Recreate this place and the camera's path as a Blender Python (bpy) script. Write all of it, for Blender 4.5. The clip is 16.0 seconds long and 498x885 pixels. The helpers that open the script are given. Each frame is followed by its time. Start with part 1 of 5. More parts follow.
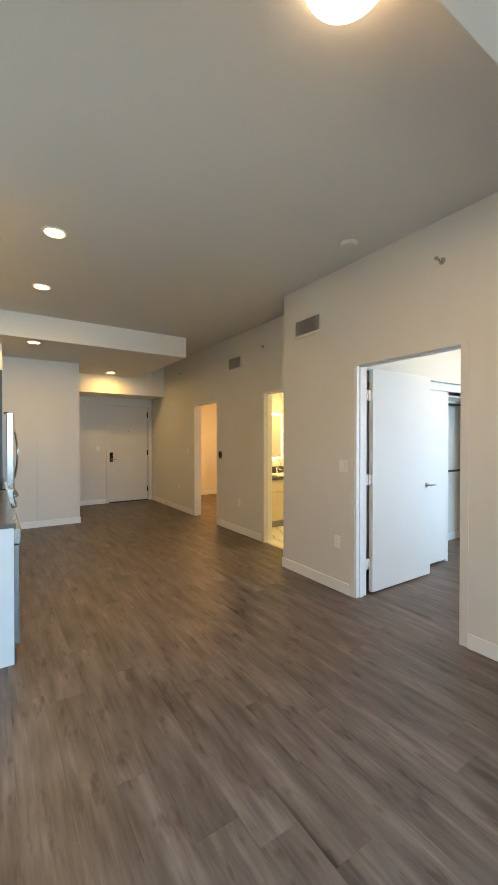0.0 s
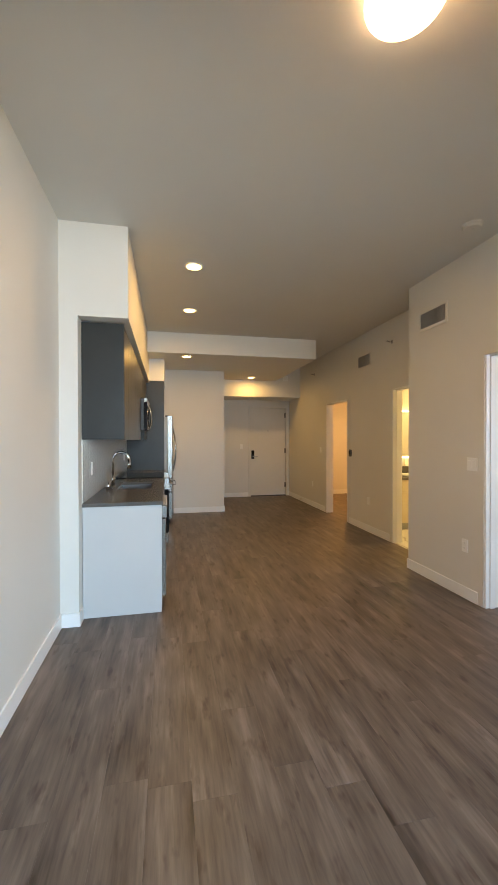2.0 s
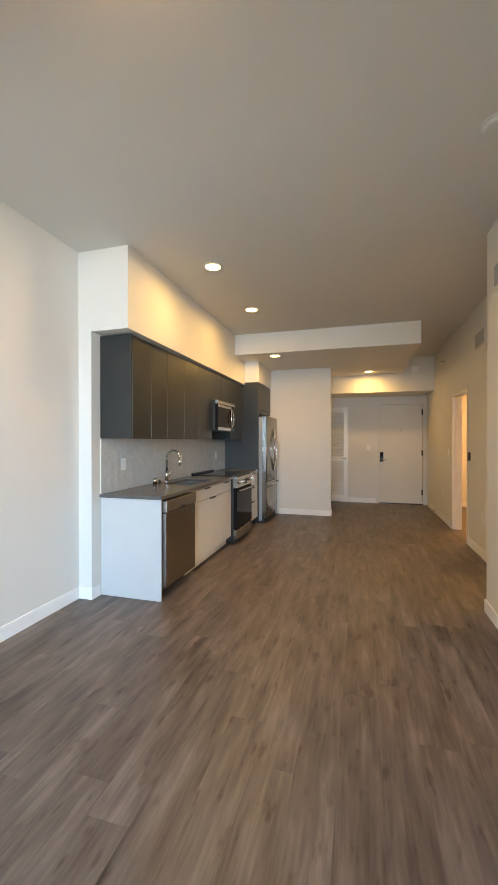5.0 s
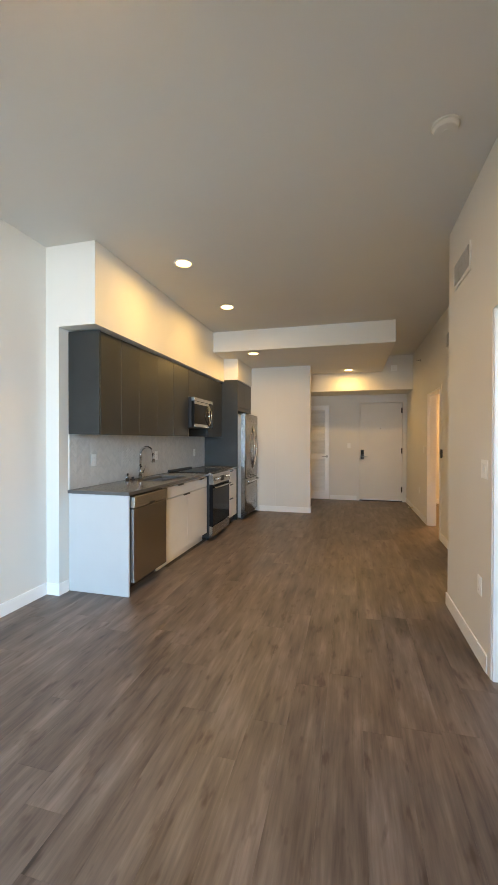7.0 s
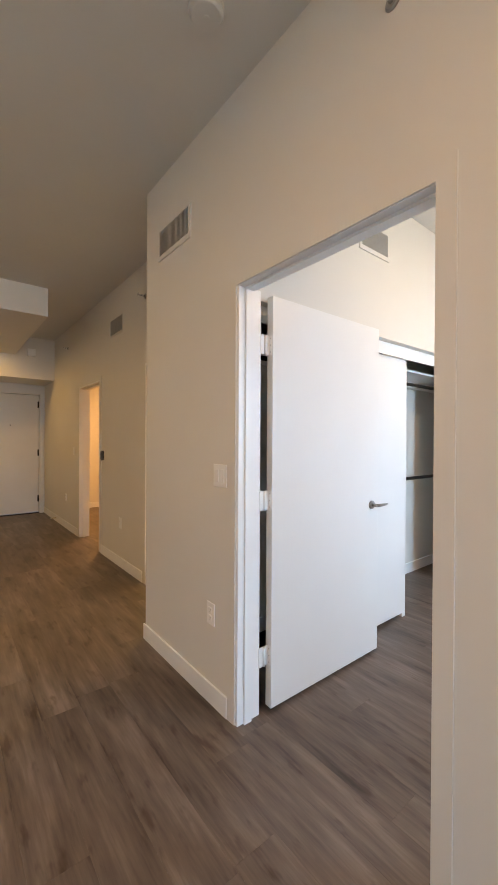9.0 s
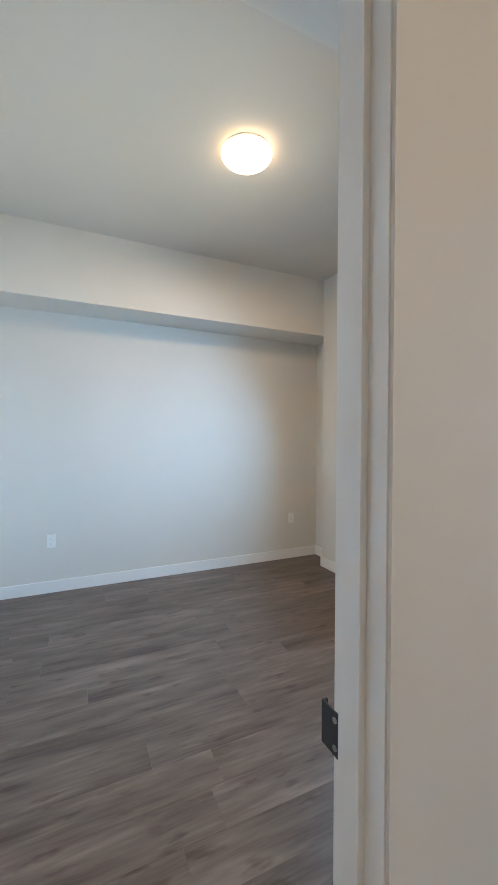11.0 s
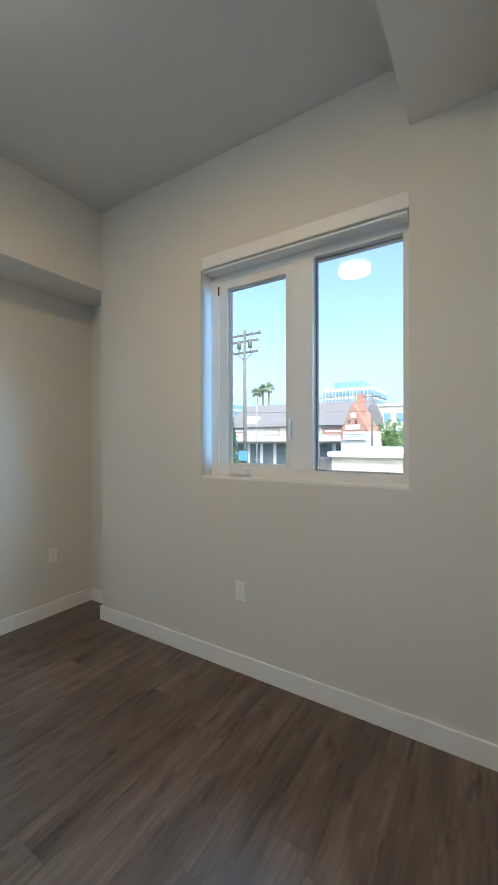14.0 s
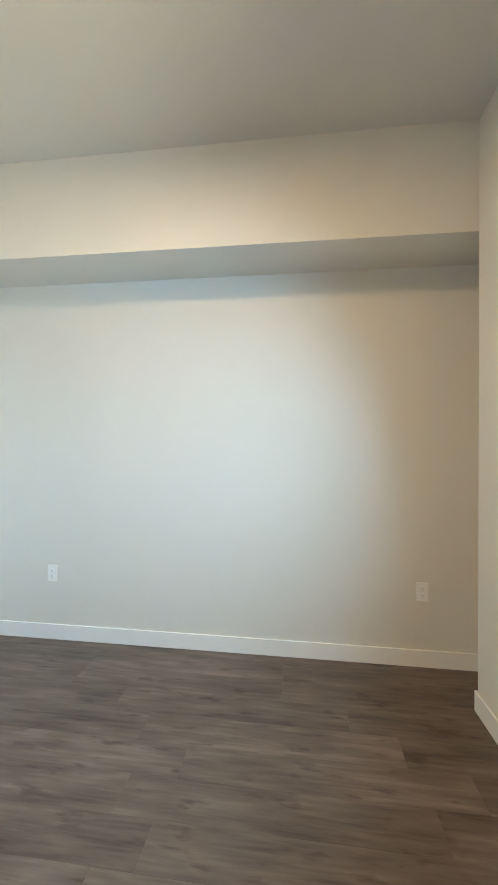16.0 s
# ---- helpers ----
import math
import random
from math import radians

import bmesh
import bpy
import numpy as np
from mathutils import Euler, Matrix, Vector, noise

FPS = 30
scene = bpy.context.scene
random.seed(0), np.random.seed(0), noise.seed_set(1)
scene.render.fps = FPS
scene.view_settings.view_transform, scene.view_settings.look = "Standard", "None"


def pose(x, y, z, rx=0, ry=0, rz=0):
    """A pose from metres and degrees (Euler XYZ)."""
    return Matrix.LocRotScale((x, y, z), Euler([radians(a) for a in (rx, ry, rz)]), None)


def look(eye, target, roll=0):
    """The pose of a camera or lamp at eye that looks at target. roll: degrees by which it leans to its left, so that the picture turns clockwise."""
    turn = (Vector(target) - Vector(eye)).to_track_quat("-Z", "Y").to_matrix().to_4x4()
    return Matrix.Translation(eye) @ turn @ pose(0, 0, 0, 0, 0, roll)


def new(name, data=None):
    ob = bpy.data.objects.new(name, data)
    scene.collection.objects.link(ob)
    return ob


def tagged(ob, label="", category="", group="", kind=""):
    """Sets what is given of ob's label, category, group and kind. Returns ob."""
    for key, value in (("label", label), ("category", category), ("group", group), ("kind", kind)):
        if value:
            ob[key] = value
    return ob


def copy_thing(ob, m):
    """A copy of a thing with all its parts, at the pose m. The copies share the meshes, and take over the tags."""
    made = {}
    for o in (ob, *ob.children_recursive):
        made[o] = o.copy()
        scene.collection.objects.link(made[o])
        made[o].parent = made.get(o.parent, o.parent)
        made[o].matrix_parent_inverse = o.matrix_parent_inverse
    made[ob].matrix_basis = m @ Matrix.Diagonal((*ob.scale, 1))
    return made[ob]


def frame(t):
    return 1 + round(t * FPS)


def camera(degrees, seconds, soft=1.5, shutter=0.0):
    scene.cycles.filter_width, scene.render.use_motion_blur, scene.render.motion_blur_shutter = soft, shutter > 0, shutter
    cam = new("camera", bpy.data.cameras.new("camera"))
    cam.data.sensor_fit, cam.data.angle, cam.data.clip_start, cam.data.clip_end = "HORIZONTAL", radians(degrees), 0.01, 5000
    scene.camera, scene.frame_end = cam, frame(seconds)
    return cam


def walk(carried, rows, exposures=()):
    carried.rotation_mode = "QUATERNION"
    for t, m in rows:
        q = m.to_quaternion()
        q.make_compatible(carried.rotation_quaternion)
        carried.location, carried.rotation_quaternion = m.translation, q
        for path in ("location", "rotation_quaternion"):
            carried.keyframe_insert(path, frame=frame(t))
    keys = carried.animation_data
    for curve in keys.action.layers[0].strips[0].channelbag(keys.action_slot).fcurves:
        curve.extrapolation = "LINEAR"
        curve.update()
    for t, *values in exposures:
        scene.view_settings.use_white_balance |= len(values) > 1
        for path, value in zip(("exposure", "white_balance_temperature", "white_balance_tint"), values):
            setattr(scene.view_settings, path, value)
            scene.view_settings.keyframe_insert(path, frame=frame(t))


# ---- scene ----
cam = camera(65.6, 16.0)
PATH = [
    (0, (-0.136, 0.161, 1.482), (0.967, 1.83, 1.462), -0.0),
    (0.5, (-0.156, -0.012, 1.466), (0.736, 1.778, 1.449), -0.1),
    (1, (-0.219, -0.123, 1.447), (0.514, 1.737, 1.428), -0.1),
    (1.5, (-0.183, -0.189, 1.448), (0.388, 1.727, 1.43), -0.1),
    (2, (0.021, -0.197, 1.445), (0.433, 1.76, 1.428), -0.1),
    (2.5, (0.277, -0.159, 1.448), (0.55, 1.823, 1.427), -0.2),
    (3, (0.58, -0.065, 1.451), (0.696, 1.932, 1.432), -0.3),
    (3.5, (0.897, 0.014, 1.459), (0.823, 2.012, 1.437), -0.1),
    (4, (1.185, 0.086, 1.443), (0.906, 2.067, 1.427), -0.1),
    (6.5, (1.966, 0.006, 1.407), (1.296, 1.89, 1.395), 0.1),
    (7, (1.861, 0.086, 1.399), (1.354, 2.02, 1.383), 0.1),
    (7.5, (1.705, 0.228, 1.401), (1.495, 2.217, 1.383), 0.2),
    (8, (1.597, 0.451, 1.382), (1.804, 2.44, 1.367), 0.2),
    (8.5, (1.57, 0.772, 1.399), (2.279, 2.642, 1.383), 0.1),
    (9, (1.532, 1.091, 1.403), (2.778, 2.655, 1.391), 0.3),
    (9.5, (1.663, 1.422, 1.392), (3.334, 2.52, 1.374), 0.2),
    (10, (1.833, 1.746, 1.391), (3.767, 2.254, 1.371), 0.1),
    (10.2, (1.917, 1.854, 1.405), (3.902, 2.095, 1.383), 0.2),
    (12.3, (2.771, 2.07, 1.379), (3.649, 0.274, 1.368), -0.1),
    (12.5, (2.821, 2.016, 1.369), (3.614, 0.18, 1.363), -0.1),
    (13, (2.939, 1.876, 1.357), (3.651, 0.007, 1.357), -0.2),
    (13.5, (3.102, 1.657, 1.378), (3.925, -0.166, 1.372), -0.2),
    (14, (3.235, 1.407, 1.371), (4.306, -0.282, 1.363), -0.1),
    (14.5, (3.303, 1.133, 1.399), (4.712, -0.286, 1.382), -0.2),
    (15, (3.385, 0.865, 1.373), (5.128, -0.115, 1.384), -0.0),
    (15.5, (3.484, 0.605, 1.383), (5.448, 0.227, 1.388), -0.0),
    (16, (3.619, 0.438, 1.386), (5.603, 0.693, 1.4), 0.4),
]
walk(cam, [(t, look(eye, target, roll)) for t, eye, target, roll in PATH],
     [(0, 1.3, 7200, 9), (1, 1.18, 7650, 12), (2, 1.12, 8100, 15), (3, 1.24, 8050, 15), (4.2, 1.44, 7800, 15), (7, 1.46, 7350, 13), (7.5, 1.42, 7450, 15), (8, 1.38, 7700, 18), (8.5, 1.3, 7950, 20),
      (9.0, 1.24, 7800, 19), (9.5, 1.1, 7350, 17), (10.2, 0.94, 6950, 14), (12.3, 1.1, 6200, 6), (13.0, 0.86, 6550, 6), (13.5, 0.7, 6500, 5), (14.0, 0.55, 6450, 5), (14.5, 0.42, 6400, 5),
      (15.0, 0.36, 7200, 10), (15.5, 0.62, 8000, 11), (16, 1.22, 7700, 7)])

# ---- light ----
world = bpy.data.worlds.new("world")
scene.world = world
world.use_nodes = True
wn = world.node_tree.nodes
sky = wn.new("ShaderNodeTexSky")
sky.sky_type = "NISHITA"
sky.sun_disc = False
sky.dust_density = 5.0
sky.sun_elevation = radians(50)
sky.sun_rotation = radians(-42)
sky.ozone_density = 0.3
haze = wn.new("ShaderNodeMix")
haze.data_type, haze.blend_type = "RGBA", "MULTIPLY"
haze.inputs[0].default_value = 1.0
haze.inputs[7].default_value = (1.9, 2.15, 2.5, 1)
world.node_tree.links.new(sky.outputs[0], haze.inputs[6])
world.node_tree.links.new(haze.outputs[2], wn["Background"].inputs[0])
wn["Background"].inputs[1].default_value = 0.15
sun = new("sun", bpy.data.lights.new("sun", "SUN"))
sun.data.energy = 2.0
sun.data.angle = radians(0.5)
sun.data.color = (1.0, 0.95, 0.88)
sun.matrix_world = look((-29, 32, 51), (0, 0, 0))


def area(name, x, y, z, tx, ty, tz, w, h, watts, color, shape="RECTANGLE"):
    ob = new(name, bpy.data.lights.new(name, "AREA"))
    ob.data.shape, ob.data.size, ob.data.size_y = shape, w, h
    ob.data.energy, ob.data.color = watts, color
    ob.matrix_world = look((x, y, z), (tx, ty, tz))
    return ob


DAY = (0.24, 0.58, 1.0)
BOUNCE = (0.94, 0.96, 0.84)
WARM = (1.0, 0.65, 0.22)
# the living room window: blue sky light falling inwards, and paler light thrown up from the ground outside
sky_in = area("living_window_light", 1.40, -2.46, 1.70, -0.30, 1.5, 0.45, 2.0, 1.9, 31, DAY)
sky_in.data.spread = radians(82)
ground_in = area("living_ground_light", 1.40, -2.44, 1.70, -0.35, 1.6, 2.75, 2.0, 1.9, 11, BOUNCE)
ground_in.data.spread = radians(86)
# sky light through the bedroom window: wide towards the far wall, narrower through each light of the window
for name, bx, by, bw, bh, az, el, wide, watts in (
        ("bedroom_window_light", 4.19, -0.50, 0.26, 0.80, 35, -15, 92, 10.5),
        ("casement_light", 4.45, -0.50, 0.50, 0.75, -12, -15, 100, 11.0),
        ("fixed_light", 3.80, -0.54, 0.20, 0.85, -47, -6, 44, 1.0)):
    a, e = radians(az), radians(el)
    lamp_ob = area(name, bx, by, 1.80, bx + math.sin(a) * math.cos(e), by + math.cos(a) * math.cos(e), 1.80 + math.sin(e), bw, bh, watts, (0.30, 0.62, 1.0))
    lamp_ob.data.spread = radians(wide)
area("bedroom_ground_light", 4.19, -0.50, 1.75, 4.6, 2.4, 2.95, 0.9, 0.5, 2.7, (1.0, 0.96, 0.78)).data.spread = radians(66)
reveal = area("reveal_light", 3.72, -0.558, 1.80, 4.80, -0.585, 1.79, 0.07, 1.1, 0.28, (0.16, 0.52, 1.0))
reveal.data.spread = radians(9)
for lx, ly, lz in ((0.276, 3.589, 3.10), (0.305, 4.882, 3.10), (0.33, 6.20, 2.79), (1.82, 8.12, 2.79)):
    area("downlight_beam", lx, ly, lz - 0.012, lx, ly, 0, 0.14, 0.14, 4.4, WARM, "DISK").data.spread = radians(178)
area("living_lamp_light", 0.90, 1.11, 3.033, 0.90, 1.11, 0, 0.30, 0.30, 8, (1.0, 0.62, 0.29), "DISK")
area("bedroom_lamp_light", 4.40, 1.06, 3.033, 4.40, 1.06, 0, 0.30, 0.30, 12, (1.0, 0.70, 0.38), "DISK")
area("bath_light", 4.3, 4.6, 2.6, 4.3, 4.6, 0, 0.4, 0.4, 15, (1.0, 0.74, 0.32))
area("utility_room_light", 4.0, 7.6, 2.7, 4.0, 7.6, 0, 0.3, 0.3, 22, (1.0, 0.56, 0.22))

# ---- materials ----


class Nodes:
    """A small node-material writer."""

    def __init__(self, name, rough=0.5, metal=0.0):
        self.mat = bpy.data.materials.new(name)
        self.mat.use_nodes = True
        self.tree = self.mat.node_tree
        self.bsdf = self.tree.nodes["Principled BSDF"]
        self.bsdf.inputs["Roughness"].default_value = rough
        self.bsdf.inputs["Metallic"].default_value = metal

    def node(self, kind, **values):
        n = self.tree.nodes.new(kind)
        for key, value in values.items():
            n.inputs[key].default_value = value
        return n

    def link(self, a, b):
        self.tree.links.new(a, b)

    def coords(self, scale=(1, 1, 1), world_space=True):
        m = self.node("ShaderNodeMapping", Scale=scale)
        if world_space:
            self.link(self.node("ShaderNodeNewGeometry").outputs["Position"], m.inputs[0])
        else:
            self.link(self.node("ShaderNodeTexCoord").outputs["Object"], m.inputs[0])
        return m.outputs[0]

    def noise(self, at, scale, detail=3.0, rough=0.55):
        n = self.node("ShaderNodeTexNoise", Scale=scale, Detail=detail, Roughness=rough)
        self.link(at, n.inputs["Vector"])
        return n.outputs["Fac"]

    def ramp(self, fac, stops):
        r = self.tree.nodes.new("ShaderNodeValToRGB")
        while len(r.color_ramp.elements) < len(stops):
            r.color_ramp.elements.new(0.5)
        for e, (p, c) in zip(r.color_ramp.elements, stops):
            e.position, e.color = p, (*c, 1)
        self.link(fac, r.inputs[0])
        return r.outputs[0]

    def math(self, op, a, b=0.5):
        n = self.tree.nodes.new("ShaderNodeMath")
        n.operation = op
        for i, v in enumerate((a, b)):
            if isinstance(v, (int, float)):
                n.inputs[i].default_value = v
            else:
                self.link(v, n.inputs[i])
        return n.outputs[0]

    def bump(self, height, strength, distance):
        b = self.node("ShaderNodeBump", Strength=strength, Distance=distance)
        self.link(height, b.inputs["Height"])
        self.link(b.outputs[0], self.bsdf.inputs["Normal"])

    def color(self, out):
        self.link(out, self.bsdf.inputs["Base Color"])

    def rough(self, out):
        self.link(out, self.bsdf.inputs["Roughness"])


def varied(name, color, rough=0.5, metal=0.0, spread=0.08, size=4.0, grain=0.0, grain_size=300.0, rough_spread=0.08, shine=0.5):
    """A plain finish with a little uneven tone, gloss and relief."""
    n = Nodes(name, rough, metal)
    at = n.coords()
    f = n.noise(at, size, 4.0)
    lo = tuple(max(0, c * (1 - spread)) for c in color)
    hi = tuple(min(1, c * (1 + spread)) for c in color)
    n.color(n.ramp(f, [(0.3, lo), (0.7, hi)]))
    g = n.noise(at, size * 7, 3.0)
    n.rough(n.math("ADD", n.math("MULTIPLY", g, rough_spread), rough - rough_spread / 2))
    if grain:
        n.bump(n.noise(at, grain_size, 2.0), grain, 0.001)
    n.bsdf.inputs["Specular IOR Level"].default_value = shine
    return n.mat


def brushed(name, color, rough, along):
    """Brushed metal, the strokes running along one axis."""
    n = Nodes(name, rough, 1.0)
    s = [260.0, 260.0, 260.0]
    s["xyz".index(along)] = 3.0
    at = n.coords(tuple(s))
    f = n.noise(at, 1.0, 3.0)
    n.color(n.ramp(f, [(0.3, tuple(c * 0.96 for c in color)), (0.7, color)]))
    n.rough(n.math("ADD", n.math("MULTIPLY", f, 0.06), rough - 0.03))
    n.bump(f, 0.012, 0.0005)
    return n.mat


def glow(name, color, strength):
    m = bpy.data.materials.new(name)
    m.use_nodes = True
    b = m.node_tree.nodes["Principled BSDF"]
    b.inputs["Base Color"].default_value = (0.9, 0.9, 0.88, 1)
    b.inputs["Emission Color"].default_value = (*color, 1)
    b.inputs["Emission Strength"].default_value = strength
    return m


PAINT = varied("wall paint", (0.73, 0.705, 0.655), 0.62, spread=0.018, size=1.3, grain=0.16, grain_size=170)
CEIL = varied("ceiling paint", (0.66, 0.65, 0.62), 0.85, spread=0.02, size=1.0, grain=0.2, grain_size=150)
TRIM = varied("trim enamel", (0.86, 0.85, 0.83), 0.34, spread=0.02, size=3, grain=0.04, grain_size=90)
DOORWHITE = varied("door enamel", (0.83, 0.82, 0.80), 0.36, spread=0.015, size=2, grain=0.06, grain_size=130)
ENTRYPAINT = varied("entry door paint", (0.74, 0.70, 0.63), 0.45, spread=0.03, size=2, grain=0.05)
CHARCOAL = varied("charcoal laminate", (0.026, 0.028, 0.027), 0.37, spread=0.10, size=5, grain=0.05, grain_size=240, shine=0.45)
CREAM = varied("white laminate", (0.74, 0.71, 0.66), 0.38, spread=0.03, size=3, grain=0.03)
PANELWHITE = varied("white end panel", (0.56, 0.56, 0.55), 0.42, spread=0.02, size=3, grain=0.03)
QUARTZ = varied("grey quartz", (0.105, 0.098, 0.090), 0.22, spread=0.16, size=160, grain=0.01, grain_size=60)
STEEL_Y = brushed("brushed steel along y", (0.44, 0.42, 0.39), 0.26, "y")
STEEL_Z = brushed("brushed steel along z", (0.34, 0.32, 0.295), 0.26, "z")
CHROME = varied("chrome", (0.72, 0.72, 0.72), 0.12, 1.0, spread=0.03, size=20, rough_spread=0.05)
NICKEL = varied("satin nickel", (0.42, 0.41, 0.39), 0.3, 1.0, spread=0.05, size=40)
BLACKGLASS = varied("black glass", (0.012, 0.012, 0.013), 0.08, spread=0.1, size=8, rough_spread=0.03, shine=0.05)
BLACKPLASTIC = varied("black plastic", (0.02, 0.02, 0.022), 0.4, spread=0.1, size=30)
BRONZE = varied("dark bronze", (0.05, 0.042, 0.035), 0.4, 0.8, spread=0.15, size=60)
WHITEPLASTIC = varied("white plastic", (0.87, 0.865, 0.84), 0.35, spread=0.015, size=20)
SLOT = varied("dark slot", (0.30, 0.29, 0.27), 0.6, spread=0.1, size=60)
VINYL = varied("white vinyl window frame", (0.80, 0.80, 0.79), 0.32, spread=0.02, size=8)
GRILLE = varied("pale grey grille metal", (0.52, 0.51, 0.49), 0.45, 0.1, spread=0.05, size=30)
GREYMETAL = varied("grey grille metal", (0.36, 0.36, 0.36), 0.5, 0.2, spread=0.06, size=30)
GREYDARK = varied("duct interior", (0.13, 0.125, 0.12), 0.7, spread=0.15, size=12)
ORANGEBRASS = varied("door stop brass", (0.6, 0.45, 0.22), 0.35, 1.0)
GROUT = varied("tile grout", (0.74, 0.72, 0.68), 0.8, spread=0.05, size=60, grain=0.1)
UNDERLAY = varied("plank joint", (0.085, 0.066, 0.055), 0.8, spread=0.15, size=9)
LAMP = glow("lit opal diffuser", (1.0, 0.70, 0.42), 5)
LENS = glow("lit downlight lens", (1.0, 0.66, 0.24), 6.0)
SINKSTEEL = brushed("sink steel", (0.30, 0.29, 0.28), 0.3, "y")
MIRRORGLOW = glow("mirror back light", (1.0, 0.80, 0.42), 4)


def tile_material():
    n = Nodes("glazed backsplash tile", 0.16)
    info = n.node("ShaderNodeObjectInfo")
    geo = n.node("ShaderNodeNewGeometry")
    r = n.math("FRACT", n.math("ADD", info.outputs["Random"], geo.outputs["Random Per Island"]), 0)
    n.color(n.ramp(r, [(0.0, (0.56, 0.545, 0.515)), (1.0, (0.64, 0.62, 0.585))]))
    n.bump(n.noise(n.coords(), 30.0, 2.0), 0.02, 0.001)
    return n.mat


TILE = tile_material()


def plank_material():
    n = Nodes("wood-look vinyl plank", 0.42)
    info = n.node("ShaderNodeObjectInfo")
    rnd = info.outputs["Random"]
    shift = n.node("ShaderNodeVectorMath")
    shift.operation = "ADD"
    comb = n.node("ShaderNodeCombineXYZ")
    n.link(n.math("MULTIPLY", rnd, 37.0), comb.inputs[0])
    n.link(n.math("MULTIPLY", rnd, 91.0), comb.inputs[1])
    geo = n.node("ShaderNodeNewGeometry")
    n.link(geo.outputs["Position"], shift.inputs[0])
    n.link(comb.outputs[0], shift.inputs[1])

    def layer(sx, sy, scale, detail, rough):
        m = n.node("ShaderNodeMapping", Scale=(sx, sy, 1))
        n.link(shift.outputs[0], m.inputs[0])
        return n.noise(m.outputs[0], scale, detail, rough)

    broad = layer(13.0, 2.0, 1.0, 3.0, 0.5)
    fine = layer(52.0, 3.6, 1.0, 4.0, 0.6)
    knots = layer(17.0, 4.6, 1.0, 3.0, 0.55)
    pores = layer(170.0, 9.0, 1.0, 2.0, 0.6)
    patch = layer(5.0, 1.3, 1.0, 3.0, 0.5)
    mix = n.math("ADD", n.math("MULTIPLY", broad, 0.40), n.math("MULTIPLY", fine, 0.32))
    mix = n.math("ADD", mix, n.math("MULTIPLY", patch, 0.28))
    mix = n.math("ADD", mix, n.math("MULTIPLY", n.math("SUBTRACT", rnd, 0.5), 0.045))
    base = n.ramp(mix, [(0.34, (0.044, 0.032, 0.026)), (0.44, (0.100, 0.073, 0.058)), (0.53, (0.143, 0.108, 0.088)), (0.64, (0.222, 0.174, 0.146))])
    dark = n.ramp(knots, [(0.58, (1, 1, 1)), (0.70, (0.56, 0.49, 0.46))])
    mul = n.node("ShaderNodeMix")
    mul.data_type, mul.blend_type = "RGBA", "MULTIPLY"
    mul.inputs[0].default_value = 1.0
    n.link(base, mul.inputs[6])
    n.link(dark, mul.inputs[7])
    n.color(mul.outputs[2])
    n.rough(n.math("ADD", n.math("MULTIPLY", fine, 0.22), 0.31))
    n.bump(n.math("ADD", n.math("MULTIPLY", pores, 0.6), n.math("MULTIPLY", fine, 0.6)), 0.14, 0.0012)
    return n.mat


PLANK = plank_material()


def glass_material(name, tint, gloss=0.02):
    m = bpy.data.materials.new(name)
    m.use_nodes = True
    t = m.node_tree
    b = t.nodes["Principled BSDF"]
    b.inputs["Base Color"].default_value = (*tint, 1)
    b.inputs["Roughness"].default_value = gloss
    b.inputs["IOR"].default_value = 1.45
    b.inputs["Transmission Weight"].default_value = 1.0
    return m


GLASS = glass_material("clear window glass", (0.93, 0.98, 1.0), 0.0)
MIRROR = varied("mirror silver", (0.88, 0.88, 0.86), 0.02, 1.0, spread=0.0, rough_spread=0.0)


def marble_material():
    n = Nodes("veined marble tile", 0.25)
    at = n.coords()
    w = n.node("ShaderNodeTexWave", Scale=1.2, Distortion=9.0, Detail=4.0)
    n.link(at, w.inputs["Vector"])
    n.color(n.ramp(w.outputs["Fac"], [(0.0, (0.5, 0.46, 0.4)), (0.06, (0.76, 0.73, 0.66)), (1.0, (0.80, 0.77, 0.70))]))
    return n.mat


MARBLE = marble_material()

# ---- mesh helpers ----


def mesh_of(name, bm):
    me = bpy.data.meshes.new(name)
    bmesh.ops.recalc_face_normals(bm, faces=bm.faces)
    bm.to_mesh(me)
    bm.free()
    return me


def box(bm, x0, x1, y0, y1, z0, z1):
    m = Matrix.LocRotScale(((x0 + x1) / 2, (y0 + y1) / 2, (z0 + z1) / 2), None, (abs(x1 - x0), abs(y1 - y0), abs(z1 - z0)))
    return bmesh.ops.create_cube(bm, size=1, matrix=m)["verts"]


def bevel_all(bm, width, segments=2):
    bmesh.ops.bevel(bm, geom=list(bm.edges), offset=width, segments=segments, affect="EDGES", profile=0.5)


def cyl(bm, p, q, r, r2=None, seg=20, smooth=True):
    """A round bar from p to q."""
    p, q = Vector(p), Vector(q)
    d = q - p
    m = Matrix.Translation((p + q) / 2) @ d.to_track_quat("Z", "Y").to_matrix().to_4x4()
    made = bmesh.ops.create_cone(bm, cap_ends=True, segments=seg, radius1=r, radius2=r if r2 is None else r2, depth=d.length, matrix=m)
    if smooth:
        for f in {f for v in made["verts"] for f in v.link_faces}:
            f.smooth = len(f.verts) == 4
    return made["verts"]


